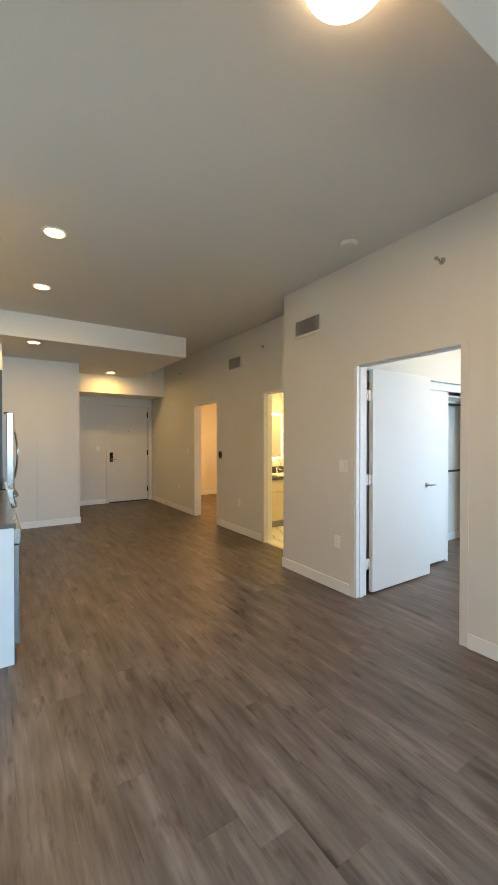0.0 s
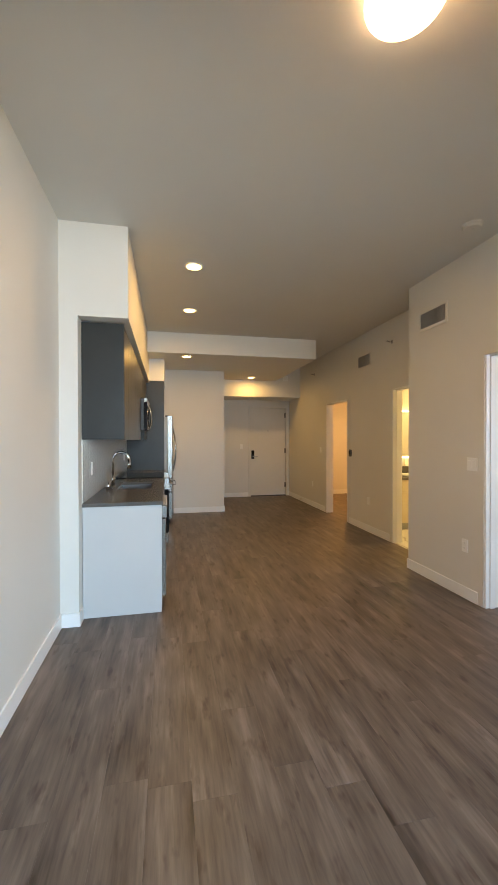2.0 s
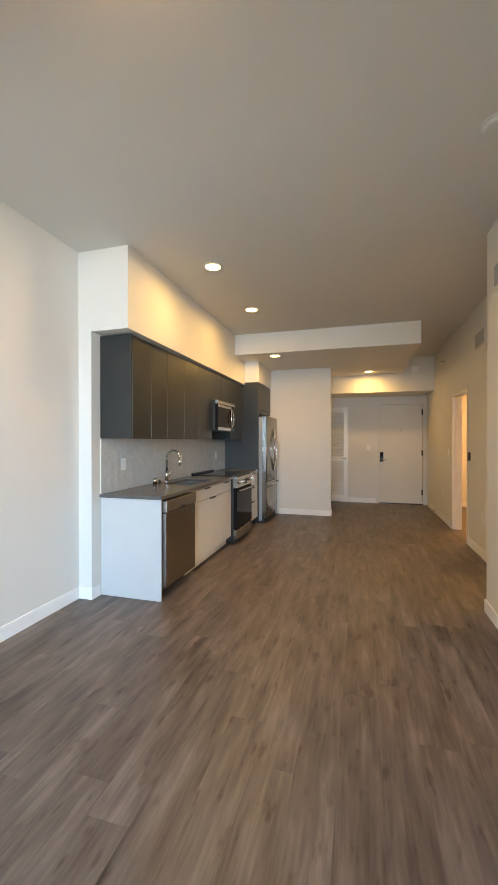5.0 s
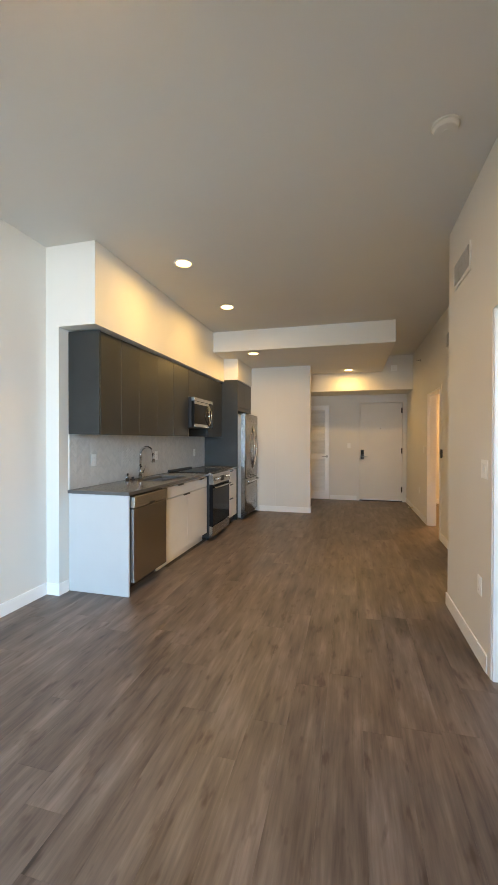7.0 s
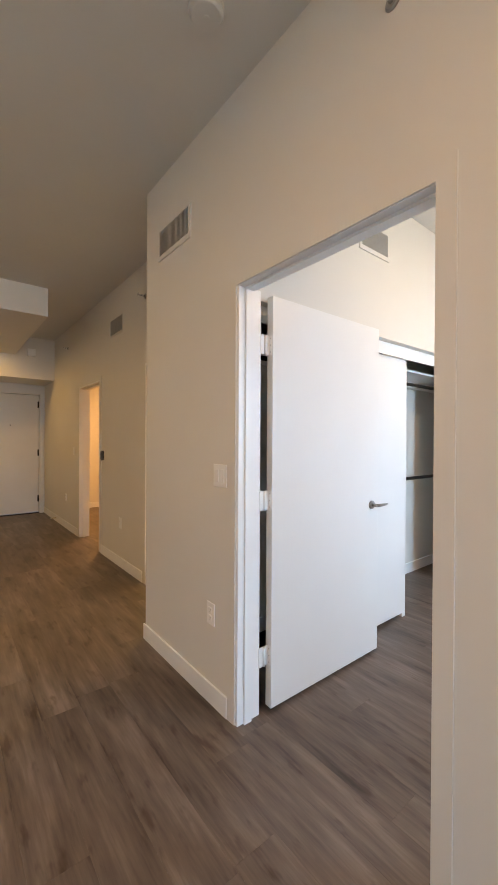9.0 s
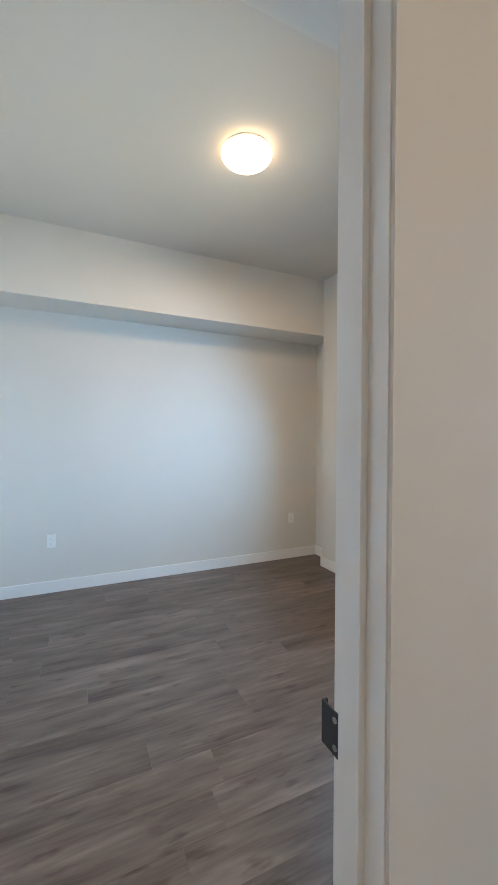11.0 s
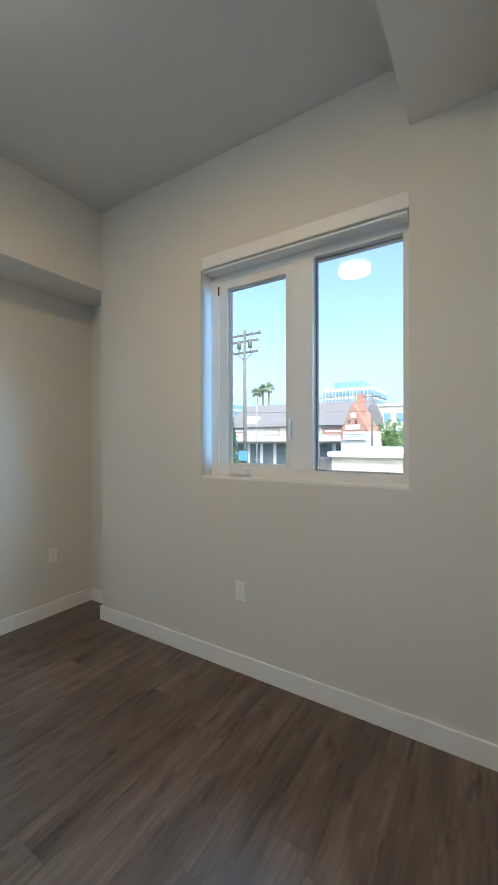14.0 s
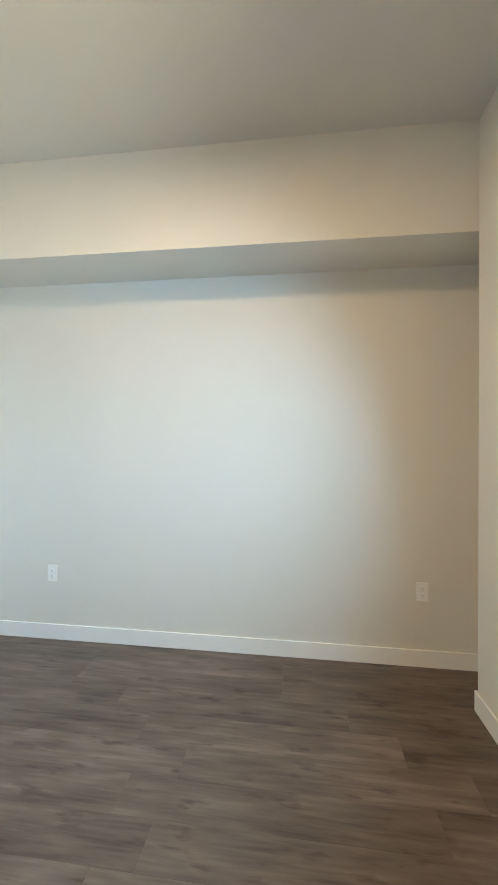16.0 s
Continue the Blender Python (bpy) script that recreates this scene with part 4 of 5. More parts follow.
for s in (1, -1):
    sweep(bm, [(-0.240 + 0.028 * math.sin(math.pi * t), 5.655 + s * 0.055 * math.sin(math.pi * t), MZ0 + 0.03 + (MZ1 - MZ0 - 0.115) * t) for t in (k / 12 for k in range(13))], 0.010, 8)
part("handle", bm, CHROME, md, "polished arched handle")

tall = thing("tall_panel", -0.35, 6.54, 0, "tall charcoal laminate panel beside the refrigerator", "panel")
pbox("board", XK + 0.003, -0.035, 6.532, 6.552, 0.0, 2.435, CHARCOAL, tall, 0.0015)
ofc = thing("refrigerator_cabinet", -0.35, 7.0, 1.965, "charcoal laminate cabinet over the refrigerator", "cabinet")
pbox("body", XK + 0.003, -0.060, 6.553, 7.475, 1.90, 2.435, CHARCOAL, ofc, 0.001)
for a, b in ((6.556, 7.013), (7.017, 7.472)):
    pbox("door", -0.058, -0.038, a, b, 1.965, 2.425, CHARCOAL, ofc, 0.0015)
pbox("filler", -0.060, -0.042, 6.556, 7.472, 1.90, 1.955, CHARCOAL, ofc, 0.001)

fridge = thing("refrigerator", -0.28, 7.01, 0, "stainless steel bottom-freezer refrigerator with an arched handle", "refrigerator")
FY_0, FY_1, FZ = 6.572, 7.468, 1.845
pbox("cabinet_body", XK + 0.02, 0.015, FY_0 + 0.004, FY_1 - 0.004, 0.03, FZ - 0.015, GREYMETAL, fridge, 0.004, "grey painted steel sides")
for nm, a, b in (("upper_door", 0.715, FZ), ("freezer_drawer", 0.085, 0.705)):
    bm = bmesh.new()
    n = 12
    prof = [(0.02, FY_0)] + [(0.095 + 0.028 * math.sin(math.pi * k / n), FY_0 + (FY_1 - FY_0) * k / n) for k in range(n + 1)] + [(0.02, FY_1)]
    lo = [bm.verts.new((x, y, a)) for x, y in prof]
    hi = [bm.verts.new((x, y, b)) for x, y in prof]
    bm.faces.new(lo)
    bm.faces.new(hi)
    for k in range(len(prof)):
        bm.faces.new((lo[k], lo[(k + 1) % len(prof)], hi[(k + 1) % len(prof)], hi[k])).smooth = 0 < k < len(prof) - 2
    d = part(nm, bm, STEEL_Z, fridge)
    bm = bmesh.new()
    if nm == "upper_door":
        for s, hy in ((1, 7.02), (-1, 7.02)):
            sweep(bm, [(0.122 + 0.045 * math.sin(math.pi * t), hy + s * 0.075 * math.sin(math.pi * t), 0.87 + 0.78 * t) for t in (k / 16 for k in range(17))], 0.013, 10)
    else:
        sweep(bm, [(0.108, FY_0 + 0.10, 0.655), (0.155, FY_0 + 0.13, 0.655), (0.168, 7.02, 0.655), (0.155, FY_1 - 0.13, 0.655), (0.108, FY_1 - 0.10, 0.655)], 0.011, 10)
    part("handle", bm, CHROME, d, "polished arched handle")
pbox("base_grille", -0.02, 0.05, FY_0 + 0.01, FY_1 - 0.01, 0.01, 0.075, BLACKPLASTIC, fridge, 0.002)
pbox("hinge_cover", -0.02, 0.05, FY_0 + 0.02, FY_0 + 0.09, FZ - 0.015, FZ + 0.012, BLACKPLASTIC, fridge, 0.003)

# ---- bathroom seen through its doorway ----
vanity = thing("bathroom_vanity", 4.0, 5.45, 0, "pale wood vanity with two drawers and a dark base", "vanity")
VANWOOD = varied("pale vanity laminate", (0.66, 0.58, 0.44), 0.4, spread=0.06, size=6)
pbox("body", 3.35, 4.94, 5.24, 5.72, 0.12, 0.80, VANWOOD, vanity, 0.002)
for a, b in ((0.135, 0.60), (0.615, 0.79)):
    for p, q in ((3.36, 4.14), (4.15, 4.93)):
        pbox("drawer_front", p, q, 5.222, 5.238, a, b, VANWOOD, vanity, 0.0015)
pbox("toe_kick", 3.37, 4.92, 5.30, 5.32, 0.004, 0.12, GREYMETAL, vanity, 0.001)
vtop = thing("vanity_top", 4.0, 5.45, 0.80, "dark grey vanity top with a low backsplash", "worktop")
pbox("slab", 3.34, 4.945, 5.20, 5.72, 0.802, 0.84, QUARTZ, vtop, 0.002)
pbox("upstand", 3.34, 4.945, 5.70, 5.72, 0.84, 0.98, QUARTZ, vtop, 0.002)
basin = thing("washbasin", 4.1, 5.43, 0.84, "white rectangular vessel basin", "basin")
pbox("rim", 3.80, 4.45, 5.26, 5.62, 0.841, 0.875, WHITEPLASTIC, basin, 0.012)
btap = thing("bathroom_faucet", 4.08, 5.64, 0.84, "chrome single-lever basin faucet", "faucet")
pcyl("body", (4.08, 5.64, 0.84), (4.08, 5.64, 0.97), 0.022, CHROME, btap)
pcyl("spout", (4.08, 5.64, 0.945), (4.08, 5.50, 0.935), 0.014, CHROME, btap)
pcyl("lever", (4.08, 5.64, 0.975), (4.08, 5.57, 1.0), 0.008, CHROME, btap)
mirror = thing("bathroom_mirror", 3.85, 5.70, 1.2, "back-lit rectangular mirror glowing at its edges", "mirror")
pbox("glass", 3.42, 4.20, 5.665, 5.675, 1.15, 1.90, MIRROR, mirror, 0.001)
pbox("glow_strip", 3.40, 4.22, 5.68, 5.69, 1.13, 1.92, MIRRORGLOW, mirror, 0, "glowing back-light strip")
structure("bath_wall_tile_south", [(3.205, 4.95, YR, YR + 0.012, 0.005, H)], MARBLE, "pale veined marble wall tile facing the mirror", "wall")
structure("bath_wall_tile", [(3.205, 4.95, 5.708, 5.72, 0.98, H)], MARBLE, "pale veined marble wall tile", "wall")

# ---- outside the bedroom window ----
GZ = -2.6
GROUND = varied("street asphalt", (0.10, 0.10, 0.10), 0.85, spread=0.15, size=0.5)
structure("ground", [(-400, 600, -800, -1.2, GZ - 0.5, GZ)], GROUND, "grey street and ground outside", "ground")
STUCCO = varied("white stucco", (0.60, 0.58, 0.55), 0.8, spread=0.05, size=0.7)
BEIGE = varied("beige stucco", (0.52, 0.47, 0.38), 0.8, spread=0.06, size=0.7)
ROOF = varied("grey shingle roof", (0.20, 0.185, 0.185), 0.85, spread=0.1, size=2)
REDPAINT = varied("red brick gable", (0.42, 0.21, 0.155), 0.8, spread=0.12, size=3)
BLUEGLASS = varied("blue office glass", (0.20, 0.36, 0.48), 0.15, spread=0.2, size=0.3)
WOODPOLE = varied("weathered pole wood", (0.15, 0.145, 0.14), 0.85, spread=0.15, size=5)
BARK = varied("palm bark", (0.22, 0.18, 0.14), 0.9, spread=0.15, size=5)
FROND = varied("palm frond green", (0.34, 0.44, 0.28), 0.6, spread=0.25, size=2)
CONIFER = varied("cypress green", (0.12, 0.22, 0.14), 0.7, spread=0.3, size=3)
BUSHGREEN = varied("leaf green", (0.16, 0.28, 0.08), 0.6, spread=0.3, size=3)
POLEBLUE = varied("blue enamel", (0.10, 0.30, 0.55), 0.5)
SIGN = varied("white sign board", (0.75, 0.75, 0.72), 0.5)
SHOPDARK = varied("shop window glass", (0.10, 0.13, 0.14), 0.12, spread=0.3, size=1)
CARWHITE = varied("white car paint", (0.75, 0.75, 0.75), 0.25)


def gable_roof(bm, x0, x1, y0, y1, z0, z1):
    """A ridge along x."""
    ym = (y0 + y1) / 2
    a = [bm.verts.new(p) for p in ((x0, y0, z0), (x0, y1, z0), (x0, ym, z1))]
    b = [bm.verts.new(p) for p in ((x1, y0, z0), (x1, y1, z0), (x1, ym, z1))]
    bm.faces.new(a)
    bm.faces.new(b)
    for k in range(3):
        bm.faces.new((a[k], a[(k + 1) % 3], b[(k + 1) % 3], b[k]))


def on_view(bearing, depth):
    """A place at a bearing in degrees from straight out of the window (-y) towards +x."""
    a = radians(bearing)
    return 3.30 + depth * math.sin(a), 1.13 - depth * math.cos(a)


shops = thing("shop_building", 27, -48, GZ, "long low white shop building with a grey shingle roof", "building")
pbox("wall", 17.5, 37, -58, -45, GZ, 3.3, STUCCO, shops, 0)
bm = bmesh.new()
gable_roof(bm, 17.0, 37.5, -60, -44.2, 3.3, 7.0)
part("roof", bm, ROOF, shops)
pbox("awning", 17.5, 37, -45, -43.6, 1.3, 1.9, SIGN, shops, 0.02)
pbox("fascia", 17.5, 37, -45, -44.85, 2.2, 3.0, STUCCO, shops, 0.01)
for k in range(9):
    x = 18.2 + 2.1 * k
    w = pbox("window", x, x + 1.6, -44.98, -44.92, GZ + 0.5, 1.0, SHOPDARK, shops, 0)
for p, q, m in ((18.5, 21.5, REDPAINT), (23.0, 25.0, SIGN), (27.5, 30.0, BEIGE), (32.5, 35.0, SIGN)):
    sg = pbox("shop_sign", p, q, -44.84, -44.7, 2.25, 2.95, m, shops, 0.01)
    pbox("sign_bar", p + 0.4, q - 0.4, -44.69, -44.67, 2.5, 2.7, SIGN if m is not SIGN else REDPAINT, sg, 0)
pbox("dormer", 32.0, 33.6, -47.2, -45.4, 3.6, 4.9, STUCCO, shops, 0)
gab = thing("gabled_shop", 15.9, -38.9, GZ, "small shop with a red brick gable and chimney", "building")
pbox("wall", 13.6, 17.0, -43.5, -38.6, GZ, 2.35, STUCCO, gab, 0)
bm = bmesh.new()
a = [bm.verts.new(p) for p in ((14.1, -38.5, 2.35), (17.0, -38.5, 2.35), (15.75, -38.5, 5.35))]
b = [bm.verts.new(p) for p in ((14.1, -43.5, 2.35), (17.0, -43.5, 2.35), (15.75, -43.5, 5.35))]
bm.faces.new(a)
bm.faces.new(b)
for k in range(3):
    bm.faces.new((a[k], a[(k + 1) % 3], b[(k + 1) % 3], b[k]))
part("gable", bm, REDPAINT, gab, "red brick gable")
pbox("chimney", 15.0, 15.75, -41.0, -40.0, 3.6, 6.4, REDPAINT, gab, 0.03, "red brick chimney")
s = pbox("sign_board", 14.3, 16.7, -38.45, -38.3, 1.5, 2.3, SIGN, gab, 0.01)
for x0, x1, z0 in ((14.5, 16.4, 2.0), (14.5, 16.0, 1.8)):
    pbox("sign_bar", x0, x1, -38.29, -38.27, z0, z0 + 0.08, BLUEGLASS, s, 0)
pbox("gable_window", 15.35, 15.95, -38.49, -38.42, 3.75, 4.3, SIGN, gab, 0)
pbox("gable_sign", 14.95, 16.45, -38.49, -38.40, 2.55, 3.05, SIGN, gab, 0.01)
for p, q in ((15.2, 15.45), (15.95, 16.2)):
    pbox("gable_opening", p, q, -38.49, -38.43, 3.15, 3.55, SHOPDARK, gab, 0)
pbox("red_band", 16.45, 17.02, -38.6, -38.52, 1.55, 2.3, REDPAINT, gab, 0, "red painted shop front")

office = thing("office_block", 50, -150, GZ, "pale office block with bands of blue glass", "building")
pbox("core", 41.5, 60, -166, -144, GZ, 21.6, STUCCO, office, 0)
for k in range(6):
    pbox("glass_band", 41.2, 60.3, -166.2, -143.8, 3.0 + 3.1 * k, 4.9 + 3.1 * k, BLUEGLASS, office, 0)
for k in range(14):
    pbox("fin", 41.6 + 1.36 * k, 41.72 + 1.36 * k, -143.8, -143.2, 2.0, 21.6, STUCCO, office, 0)
pbox("penthouse", 46, 57, -160, -147, 21.6, 24.4, BLUEGLASS, office, 0)
far = thing("distant_office", 108, -135, GZ, "distant blue glass office building", "building")
pbox("core", 96, 122, -150, -130, GZ, 16.5, BLUEGLASS, far, 0)
for k in range(5):
    pbox("floor_band", 95.8, 122.2, -150.2, -129.8, 2 + 3.0 * k, 2.8 + 3.0 * k, STUCCO, far, 0)
flats = thing("apartment_building", 18, -60, GZ, "white stucco apartment building with balconies", "building")
pbox("wall", 13.5, 21.0, -68, -57, GZ, 6.4, STUCCO, flats, 0)
pbox("parapet", 13.3, 21.2, -68.2, -56.8, 6.4, 6.8, STUCCO, flats, 0)
for k in range(4):
    for j in range(2):
        x, z = 14.1 + 1.75 * k, 1.5 + 2.6 * j
        w = pbox("window", x, x + 1.0, -57.02, -56.96, z, z + 1.3, BLUEGLASS, flats, 0)
for j in range(2):
    pbox("balcony", 17.6, 20.8, -57, -55.8, 1.0 + 2.6 * j, 1.9 + 2.6 * j, STUCCO, flats, 0)

low = thing("low_building", -2, -16, GZ, "low beige stucco building with a white parapet cap", "building")
pbox("wall", -14, 8.2, -22, -12, GZ, 0.80, BEIGE, low, 0)
pbox("parapet_cap", -14.1, 8.3, -22.1, -11.85, 0.80, 0.98, SIGN, low, 0.01)
pbox("ledge", -14, 8.2, -12, -11.2, -0.35, -0.15, SIGN, low, 0.01)
pbox("corner_post", 8.2, 9.0, -12.6, -12.0, GZ, 0.75, GREYDARK, low, 0.01, "dark corner post")
white = thing("flat_roof_shed", 8, -30, GZ, "long white flat-roofed carport", "building")
pbox("roof", -10, 13.2, -34, -29, 0.45, 0.85, SIGN, white, 0.01)
for k in range(5):
    pbox("post", -8 + 5 * k, -7.7 + 5 * k, -29.4, -29.1, GZ, 0.45, STUCCO, white, 0)

# utility poles, street lamps
ux, uy = on_view(33.2, 24)
pole = thing("utility_pole", ux, uy, GZ, "tall wooden utility pole with crossarms and transformers", "utility pole")
pcyl("mast", (ux, uy, GZ), (ux, uy, 8.3), 0.13, WOODPOLE, pole, r2=0.085, seg=12)
pbox("pole_box", ux - 0.3, ux + 0.3, uy + 0.12, uy + 0.3, 0.15, 0.75, POLEBLUE, pole, 0.02, "blue notice board on the pole")
for z, w in ((7.95, 1.15), (7.55, 1.0), (6.85, 0.95)):
    arm = pbox("crossarm", ux - w, ux + w, uy - 0.05, uy + 0.05, z, z + 0.11, WOODPOLE, pole, 0.005)
    for k in range(5):
        x = ux - w + 0.1 + (2 * w - 0.2) * k / 4
        pcyl("insulator", (x, uy, z + 0.11), (x, uy, z + 0.26), 0.04, GREYMETAL, arm, seg=8)
for dx in (-0.45, 0.35):
    pcyl("transformer", (ux + dx, uy + 0.1, 7.15), (ux + dx, uy + 0.1, 7.65), 0.13, WOODPOLE, pole, "grey transformer can", seg=14)
for s in (-1, 1):
    pcyl("brace", (ux, uy, 6.4), (ux + s * 0.6, uy, 6.85), 0.025, WOODPOLE, pole, seg=6)
for z, dx, spans in ((8.1, 1.0, (1,)), (7.0, 0.9, (1,)), (3.15, 0.0, (-1, 1)), (2.45, 0.0, (-1, 1))):
    wire = thing("overhead_wire", ux + dx, uy, z, "thin dark overhead wire between poles", "wire", "overhead wires")
    bm = bmesh.new()
    for way in spans:
        sweep(bm, [(ux + dx + way * t * 40, uy - way * t * 5, z - 0.5 * (1 - (2 * t - 1) ** 2)) for t in (k / 10 for k in range(11))], 0.007, 5)
    part("cable", bm, BLACKPLASTIC, wire)
px2, py2 = on_view(14.7, 40)
pole2 = thing("utility_pole", px2, py2, GZ, "slender utility pole with a single crossarm", "utility pole")
pcyl("mast", (px2, py2, GZ), (px2, py2, 6.2), 0.12, WOODPOLE, pole2, r2=0.08, seg=10)
pbox("crossarm", px2 - 0.9, px2 + 0.9, py2 - 0.05, py2 + 0.05, 5.7, 5.8, WOODPOLE, pole2, 0.004)
for bearing, d, top in ((31.4, 30, 4.9), (22.7, 32, 4.4)):
    sx, sy = on_view(bearing, d)
    lamp = thing("street_lamp", sx, sy, GZ, "grey steel street lamp with a curved arm", "street lamp", "street lamps")
    pcyl("mast", (sx, sy, GZ), (sx, sy, top), 0.07, GREYMETAL, lamp, r2=0.045, seg=10)
    bm = bmesh.new()
    sweep(bm, [(sx, sy, top), (sx - 0.25, sy, top + 0.35), (sx - 0.7, sy, top + 0.5), (sx - 1.1, sy, top + 0.5)], 0.035, 8)
    part("arm", bm, GREYMETAL, lamp)
    pbox("lamp_head", sx - 1.6, sx - 1.05, sy - 0.12, sy + 0.12, top + 0.43, top + 0.55, GREYMETAL, lamp, 0.02)


def car(x, y, label, mat, tall):
    c = thing("parked_car", x, y, GZ, label, "car", "parked cars")
    bm = bmesh.new()
    prof = [(-2.2, 0.35), (-2.2, 0.9), (-1.5, 1.0), (-0.9, tall), (1.4, tall), (2.1, 1.0), (2.2, 0.35)]
    a = [bm.verts.new((x + px, y - 0.85, GZ + pz)) for px, pz in prof]
    b = [bm.verts.new((x + px, y + 0.85, GZ + pz)) for px, pz in prof]
    bm.faces.new(a)
    bm.faces.new(b)
    for k in range(len(prof)):
        bm.faces.new((a[k], a[(k + 1) % len(prof)], b[(k + 1) % len(prof)], b[k]))
    bmesh.ops.bevel(bm, geom=list(bm.edges), offset=0.06, segments=2, affect="EDGES", profile=0.5)
    part("body", bm, mat, c)
    pbox("side_window", x - 0.8, x + 1.3, y + 0.84, y + 0.87, GZ + 1.02, GZ + tall - 0.12, SHOPDARK, c, 0.005)
    for wx in (-1.4, 1.35):
        pcyl("wheel", (x + wx, y + 0.70, GZ + 0.33), (x + wx, y + 0.9, GZ + 0.33), 0.33, BLACKPLASTIC, c)
        pcyl("wheel", (x + wx, y - 0.70, GZ + 0.33), (x + wx, y - 0.9, GZ + 0.33), 0.33, BLACKPLASTIC, c)


vx, vy = on_view(23.2, 40)
car(vx, vy, "white van parked on the street", CARWHITE, 2.2)
car(vx + 7, vy + 0.6, "dark car parked along the street", SHOPDARK, 1.5)
car(vx + 13, vy + 0.2, "grey car parked along the street", GREYMETAL, 1.5)


def foliage(name, clumps, size, mat, parent, seed, stretch=1.0):
    """A crown of many small tilted leaf blades round the given clump places."""
    rng = random.Random(seed)
    verts, faces = [], []
    for cx, cy, cz in clumps:
        for _ in range(7):
            d = Vector((rng.gauss(0, 1), rng.gauss(0, 1), rng.gauss(0, 1) * stretch)).normalized()
            s = d.cross(Vector((rng.random(), rng.random(), rng.random()))).normalized()
            p = Vector((cx, cy, cz)) + d * size * 0.4 * rng.random()
            n = len(verts)
            verts += [p - s * size * 0.3, p + d * size, p + s * size * 0.3, p - d * size * 0.3]
            faces.append((n, n + 1, n + 2, n + 3))
    off, up = Vector(), parent
    while up:
        off += up.location
        up = up.parent
    me = bpy.data.meshes.new(name)
    me.from_pydata([v - off for v in verts], [], faces)
    ob = new(name, me)
    me.materials.append(mat)
    ob.parent = parent
    return ob


def cypress(bearing, d, top, r, seed):
    x, y = on_view(bearing, d)
    t = thing("cypress_tree", x, y, GZ, "dark green columnar cypress tree", "tree", "cypress trees")
    pcyl("trunk", (x, y, GZ), (x, y, GZ + 1.5), 0.18, BARK, t, r2=0.12, seg=8)
    rng = random.Random(seed)
    pts = []
    for _ in range(1300):
        h = rng.random()
        rad = r * min(1.0, 1.35 * (1 - h) ** 0.75, 0.75 + 1.2 * h) * (0.72 + 0.36 * rng.random())
        a = rng.random() * 2 * math.pi
        pts.append((x + rad * math.cos(a), y + rad * math.sin(a), GZ + 0.8 + h * (top - GZ - 0.9)))
    foliage("crown", pts, 0.22, CONIFER, t, seed + 1, 3.0)


cypress(36.9, 26, 5.9, 1.2, 5)
cypress(39.9, 25, 6.3, 0.95, 9)
cypress(42.6, 27, 6.0, 0.9, 14)


def palm(bearing, d, top, seed):
    x, y = on_view(bearing, d)
    t = thing("palm_tree", x, y, GZ, "tall slim fan palm with a round crown", "tree", "palm trees")
    pcyl("trunk", (x, y, GZ), (x + 0.3, y, top - 1.2), 0.30, BARK, t, r2=0.18, seg=8)
    rng = random.Random(seed)
    verts, faces = [], []
    for _ in range(60):
        a, e = rng.random() * 2 * math.pi, rng.uniform(-0.9, 1.2)
        d3 = Vector((math.cos(a) * math.cos(e), math.sin(a) * math.cos(e), math.sin(e)))
        s = d3.cross(Vector((0, 0, 1))).normalized()
        c = Vector((x + 0.3, y, top - 1.2))
        ln = rng.uniform(1.0, 1.5)
        n = len(verts)
        verts += [c + d3 * 0.1, c + d3 * ln * 0.6 - s * 0.32, c + d3 * ln + Vector((0, 0, -0.25)), c + d3 * ln * 0.6 + s * 0.32]
        faces.append((n, n + 1, n + 2, n + 3))
    me = bpy.data.meshes.new("crown")
    me.from_pydata([v - Vector((x, y, GZ)) for v in verts], [], faces)
    me.materials.append(FROND)
    new("crown", me).parent = t


for bearing, d, top, seed in ((35.4, 70, 11.0, 1), (36.2, 78, 10.0, 2), (31.1, 75, 12.0, 3), (30.2, 77, 13.0, 4), (29.3, 76, 13.2, 6), (39.5, 60, 11.5, 8)):
    palm(bearing, d, top, seed)
bx, by = on_view(12.2, 45)
tree = thing("street_tree", bx, by, GZ, "bright green leafy street tree", "tree")
pcyl("trunk", (bx, by, GZ), (bx, by, GZ + 3.0), 0.16, BARK, tree, r2=0.1, seg=8)
rng = random.Random(3)
foliage("crown", [(bx + rng.gauss(0, 0.9), by + rng.gauss(0, 0.9), GZ + 4.2 + rng.gauss(0, 0.8)) for _ in range(260)], 0.32, BUSHGREEN, tree, 21)
hills = structure("backdrop", [(60, 400, -420, -400, GZ, 22)], varied("far hazy buildings", (0.35, 0.42, 0.5), 0.9, spread=0.3, size=0.05), "far hazy skyline", "backdrop")

# ---- tiles of the backsplash ----
TX = XK + 0.004
splash = thing("backsplash", XK, 4.8, CT, "pale glazed herringbone tile backsplash", "backsplash")
SZ0, SZ1 = CT, UZ0
pbox("grout_bed", XK, TX, KY0 + 0.002, 6.53, SZ0, SZ1, GROUT, splash, 0)
TW, TL, TG = 0.0245, 0.0745, 0.0016


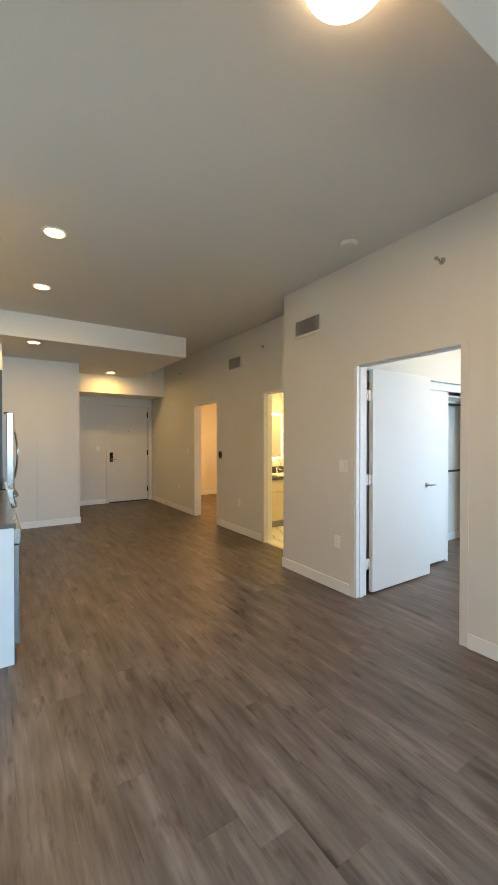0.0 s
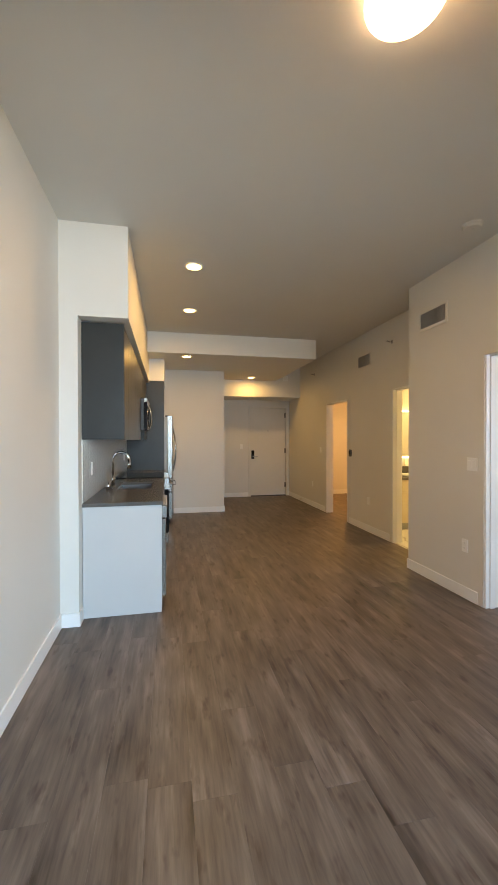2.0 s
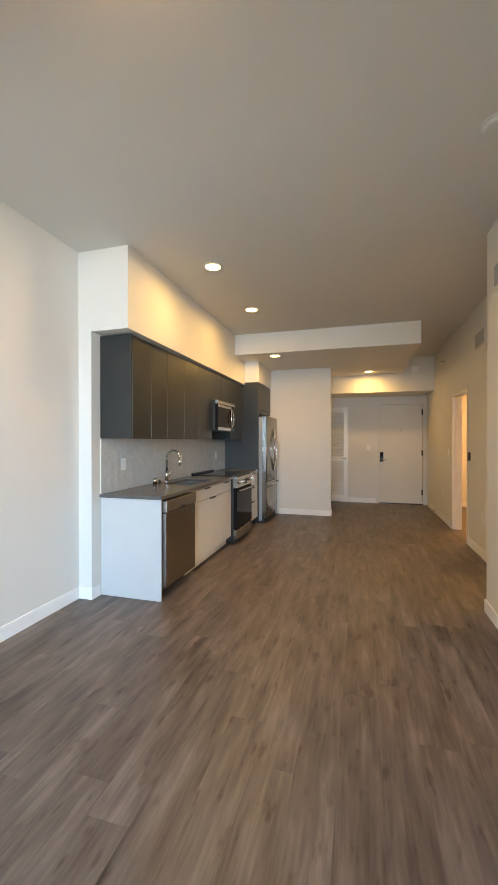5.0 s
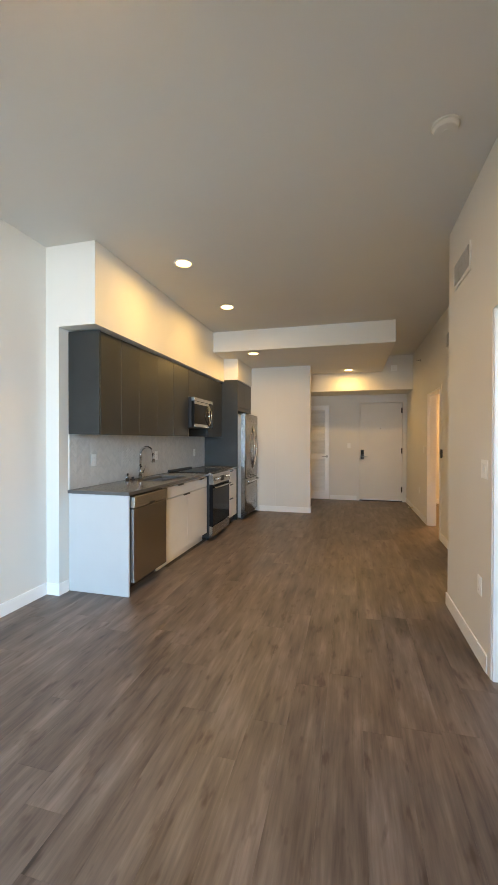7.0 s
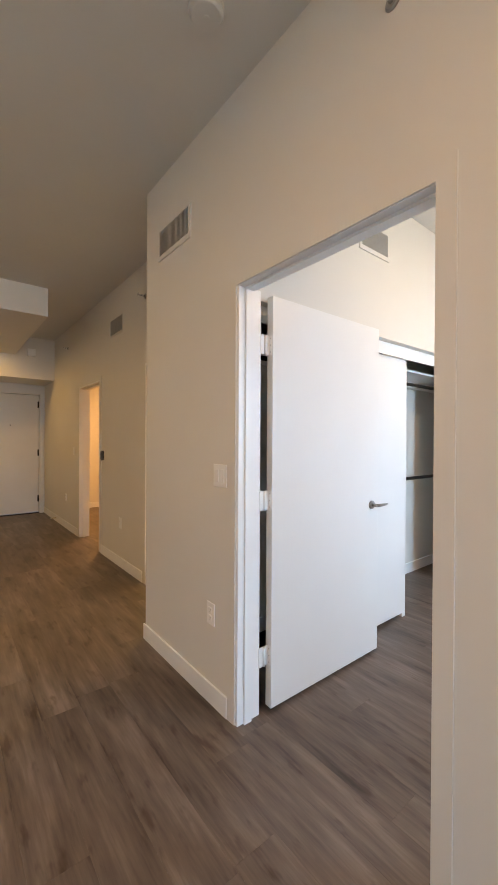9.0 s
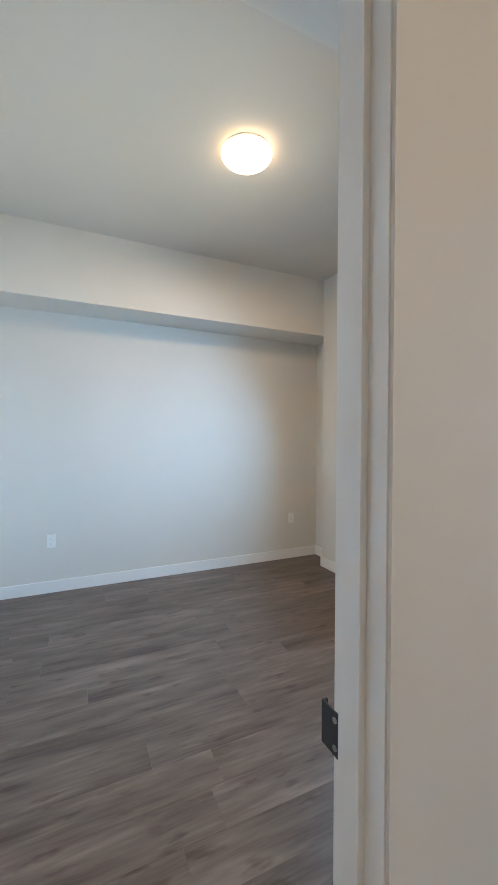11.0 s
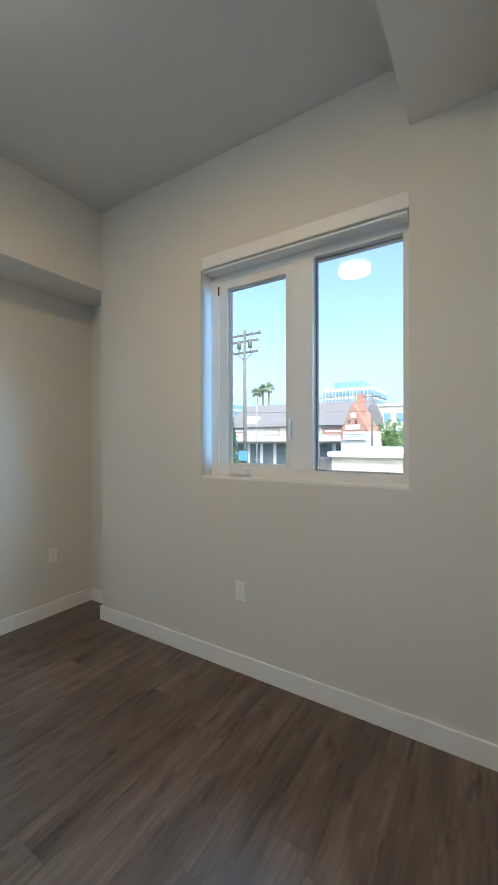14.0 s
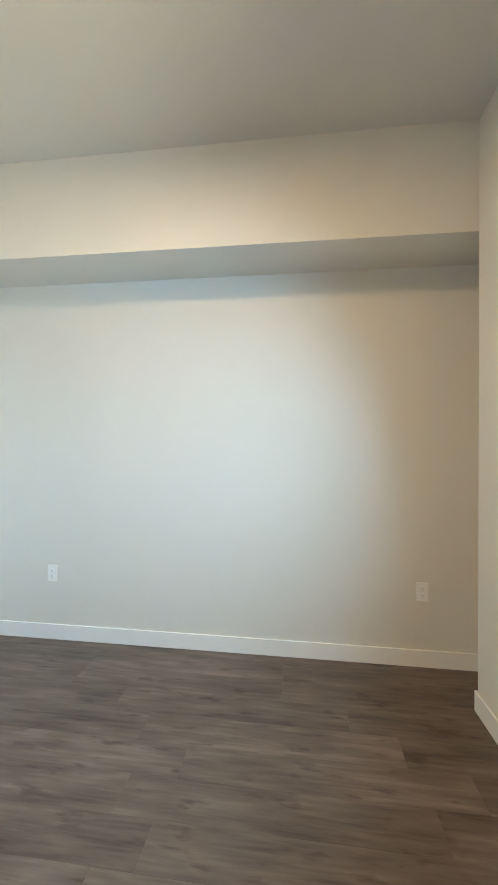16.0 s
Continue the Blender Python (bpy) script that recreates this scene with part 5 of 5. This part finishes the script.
def tile_verts(turn):
    """A tile with a softened rim, flat in the wall's y-z plane."""
    a, b, e, t = TL / 2 - TG / 2, TW / 2 - TG / 2, 0.0014, 0.006
    ring0 = [(-a, -b), (a, -b), (a, b), (-a, b)]
    ring1 = [(-a + e, -b + e), (a - e, -b + e), (a - e, b - e), (-a + e, b - e)]
    c, s = math.cos(turn), math.sin(turn)
    out = [(0.0, u * c - v * s, u * s + v * c) for u, v in ring0] + [(t - 0.0015, u * c - v * s, u * s + v * c) for u, v in ring0] + [(t, u * c - v * s, u * s + v * c) for u, v in ring1]
    return out


TILE_FACES = [(k, (k + 1) % 4, 4 + (k + 1) % 4, 4 + k) for k in range(4)] + [(4 + k, 4 + (k + 1) % 4, 8 + (k + 1) % 4, 8 + k) for k in range(4)] + [(8, 9, 10, 11)]
TILE_MESH = {}
for key, turn in (("h", radians(45)), ("v", radians(135))):
    me = bpy.data.meshes.new("tile")
    me.from_pydata(tile_verts(turn), [], TILE_FACES)
    me.materials.append(TILE)
    TILE_MESH[key] = me
spots, edge_spots = [], []
c45 = math.cos(radians(45))
for i in range(-120, 240):
    for j in range(-60, 60):
        for key, u, v in (("h", TL / 2, TW / 2), ("v", TW / 2, TW + TL / 2)):
            u2, v2 = u + i * TW + j * TL, v + i * TW - j * TL
            y, z = KY0 + (u2 - v2) * c45, SZ0 + (u2 + v2) * c45
            if KY0 + 0.037 < y < 6.49 and SZ0 + 0.035 < z < SZ1 - 0.035:
                spots.append((y, z, key))
            elif KY0 - 0.036 < y < 6.566 and SZ0 - 0.034 < z < SZ1 + 0.034:
                edge_spots.append((y, z, key))
spots.sort()
for y, z, key in spots[:300]:
    o = new("tile", TILE_MESH[key])
    o.parent = splash
    o.location = (TX - XK, y - 4.8, z - CT)
verts, faces = [], []
for y, z, key in spots[300:]:
    n = len(verts)
    verts += [(TX - XK + p[0], y - 4.8 + p[1], z - CT + p[2]) for p in tile_verts(radians(45 if key == "h" else 135))]
    faces += [tuple(n + k for k in f) for f in TILE_FACES]


def cut_tile(y, z, turn):
    """The outline of a tile, cut off at the edges of the tiled field."""
    a, b, c, s = TL / 2 - TG / 2, TW / 2 - TG / 2, math.cos(turn), math.sin(turn)
    poly = [(y + u * c - v * s, z + u * s + v * c) for u, v in ((-a, -b), (a, -b), (a, b), (-a, b))]
    for axis, limit, sign in ((0, KY0 + 0.003, 1), (0, 6.529, -1), (1, SZ0 + 0.003, 1), (1, SZ1 - 0.003, -1)):
        kept = []
        for p, q in zip(poly, poly[1:] + poly[:1]):
            dp, dq = sign * (p[axis] - limit), sign * (q[axis] - limit)
            if dp >= 0:
                kept.append(p)
            if dp * dq < 0:
                t = dp / (dp - dq)
                kept.append((p[0] + t * (q[0] - p[0]), p[1] + t * (q[1] - p[1])))
        poly = kept
        if len(poly) < 3:
            return []
    return poly


for y, z, key in edge_spots:
    poly = cut_tile(y, z, radians(45 if key == "h" else 135))
    n, m = len(verts), len(poly)
    for depth in (0.0, 0.006):
        verts += [(TX - XK + depth, p[0] - 4.8, p[1] - CT) for p in poly]
    if m:
        faces.append(tuple(range(n + m, n + 2 * m)))
        faces += [(n + k, n + (k + 1) % m, n + m + (k + 1) % m, n + m + k) for k in range(m)]
me = bpy.data.meshes.new("tile_field")
me.from_pydata(verts, [], faces)
me.materials.append(TILE)
field = new("tile_field", me)
field.parent = splash
tagged(field, kind="stuff")

# ---- floor planks ----
PW, PL = 0.181, 1.22
floor_ob = structure("floor", [(-0.9, 2.785, -2.6, 9.6, -0.020, -0.0125), (2.785, 6.4, -0.74, 9.6, -0.020, -0.0125)], UNDERLAY, "grey-brown wood-look plank floor", "floor")


def plank_mesh(length):
    a, b, e = PW / 2 - 0.00008, length / 2 - 0.0001, 0.0003
    ring = lambda x, y, z: [(-x, -y, z), (x, -y, z), (x, y, z), (-x, y, z)]
    vs = ring(a, b, -0.012) + ring(a, b, -0.0005) + ring(a - e, b - e, 0.0)
    me = bpy.data.meshes.new("plank")
    me.from_pydata(vs, [], TILE_FACES)
    me.materials.append(PLANK)
    return me


full = plank_mesh(PL)
rng = random.Random(11)
cols = int((6.3 - XW) / PW) + 1
for c in range(cols):
    x = XW + (c + 0.5) * PW
    spans = [(-1.6, 9.45)] if x < 3.05 else [(-0.70, 3.3)]
    if 3.05 <= x < 3.30:
        spans.append((3.5, 9.45))
    elif 3.05 <= x < 4.95:
        spans.append((5.85, 9.4))
    off = rng.random() * PL
    for y0, y1 in spans:
        y = y0 - off
        while y < y1:
            if y + PL > y0 and not (x < -0.06 and y > 3.2 and y + PL < 7.4):
                o = new("plank", full)
                o.parent = floor_ob
                o.location = (x, y + PL / 2, 0)
            y += PL
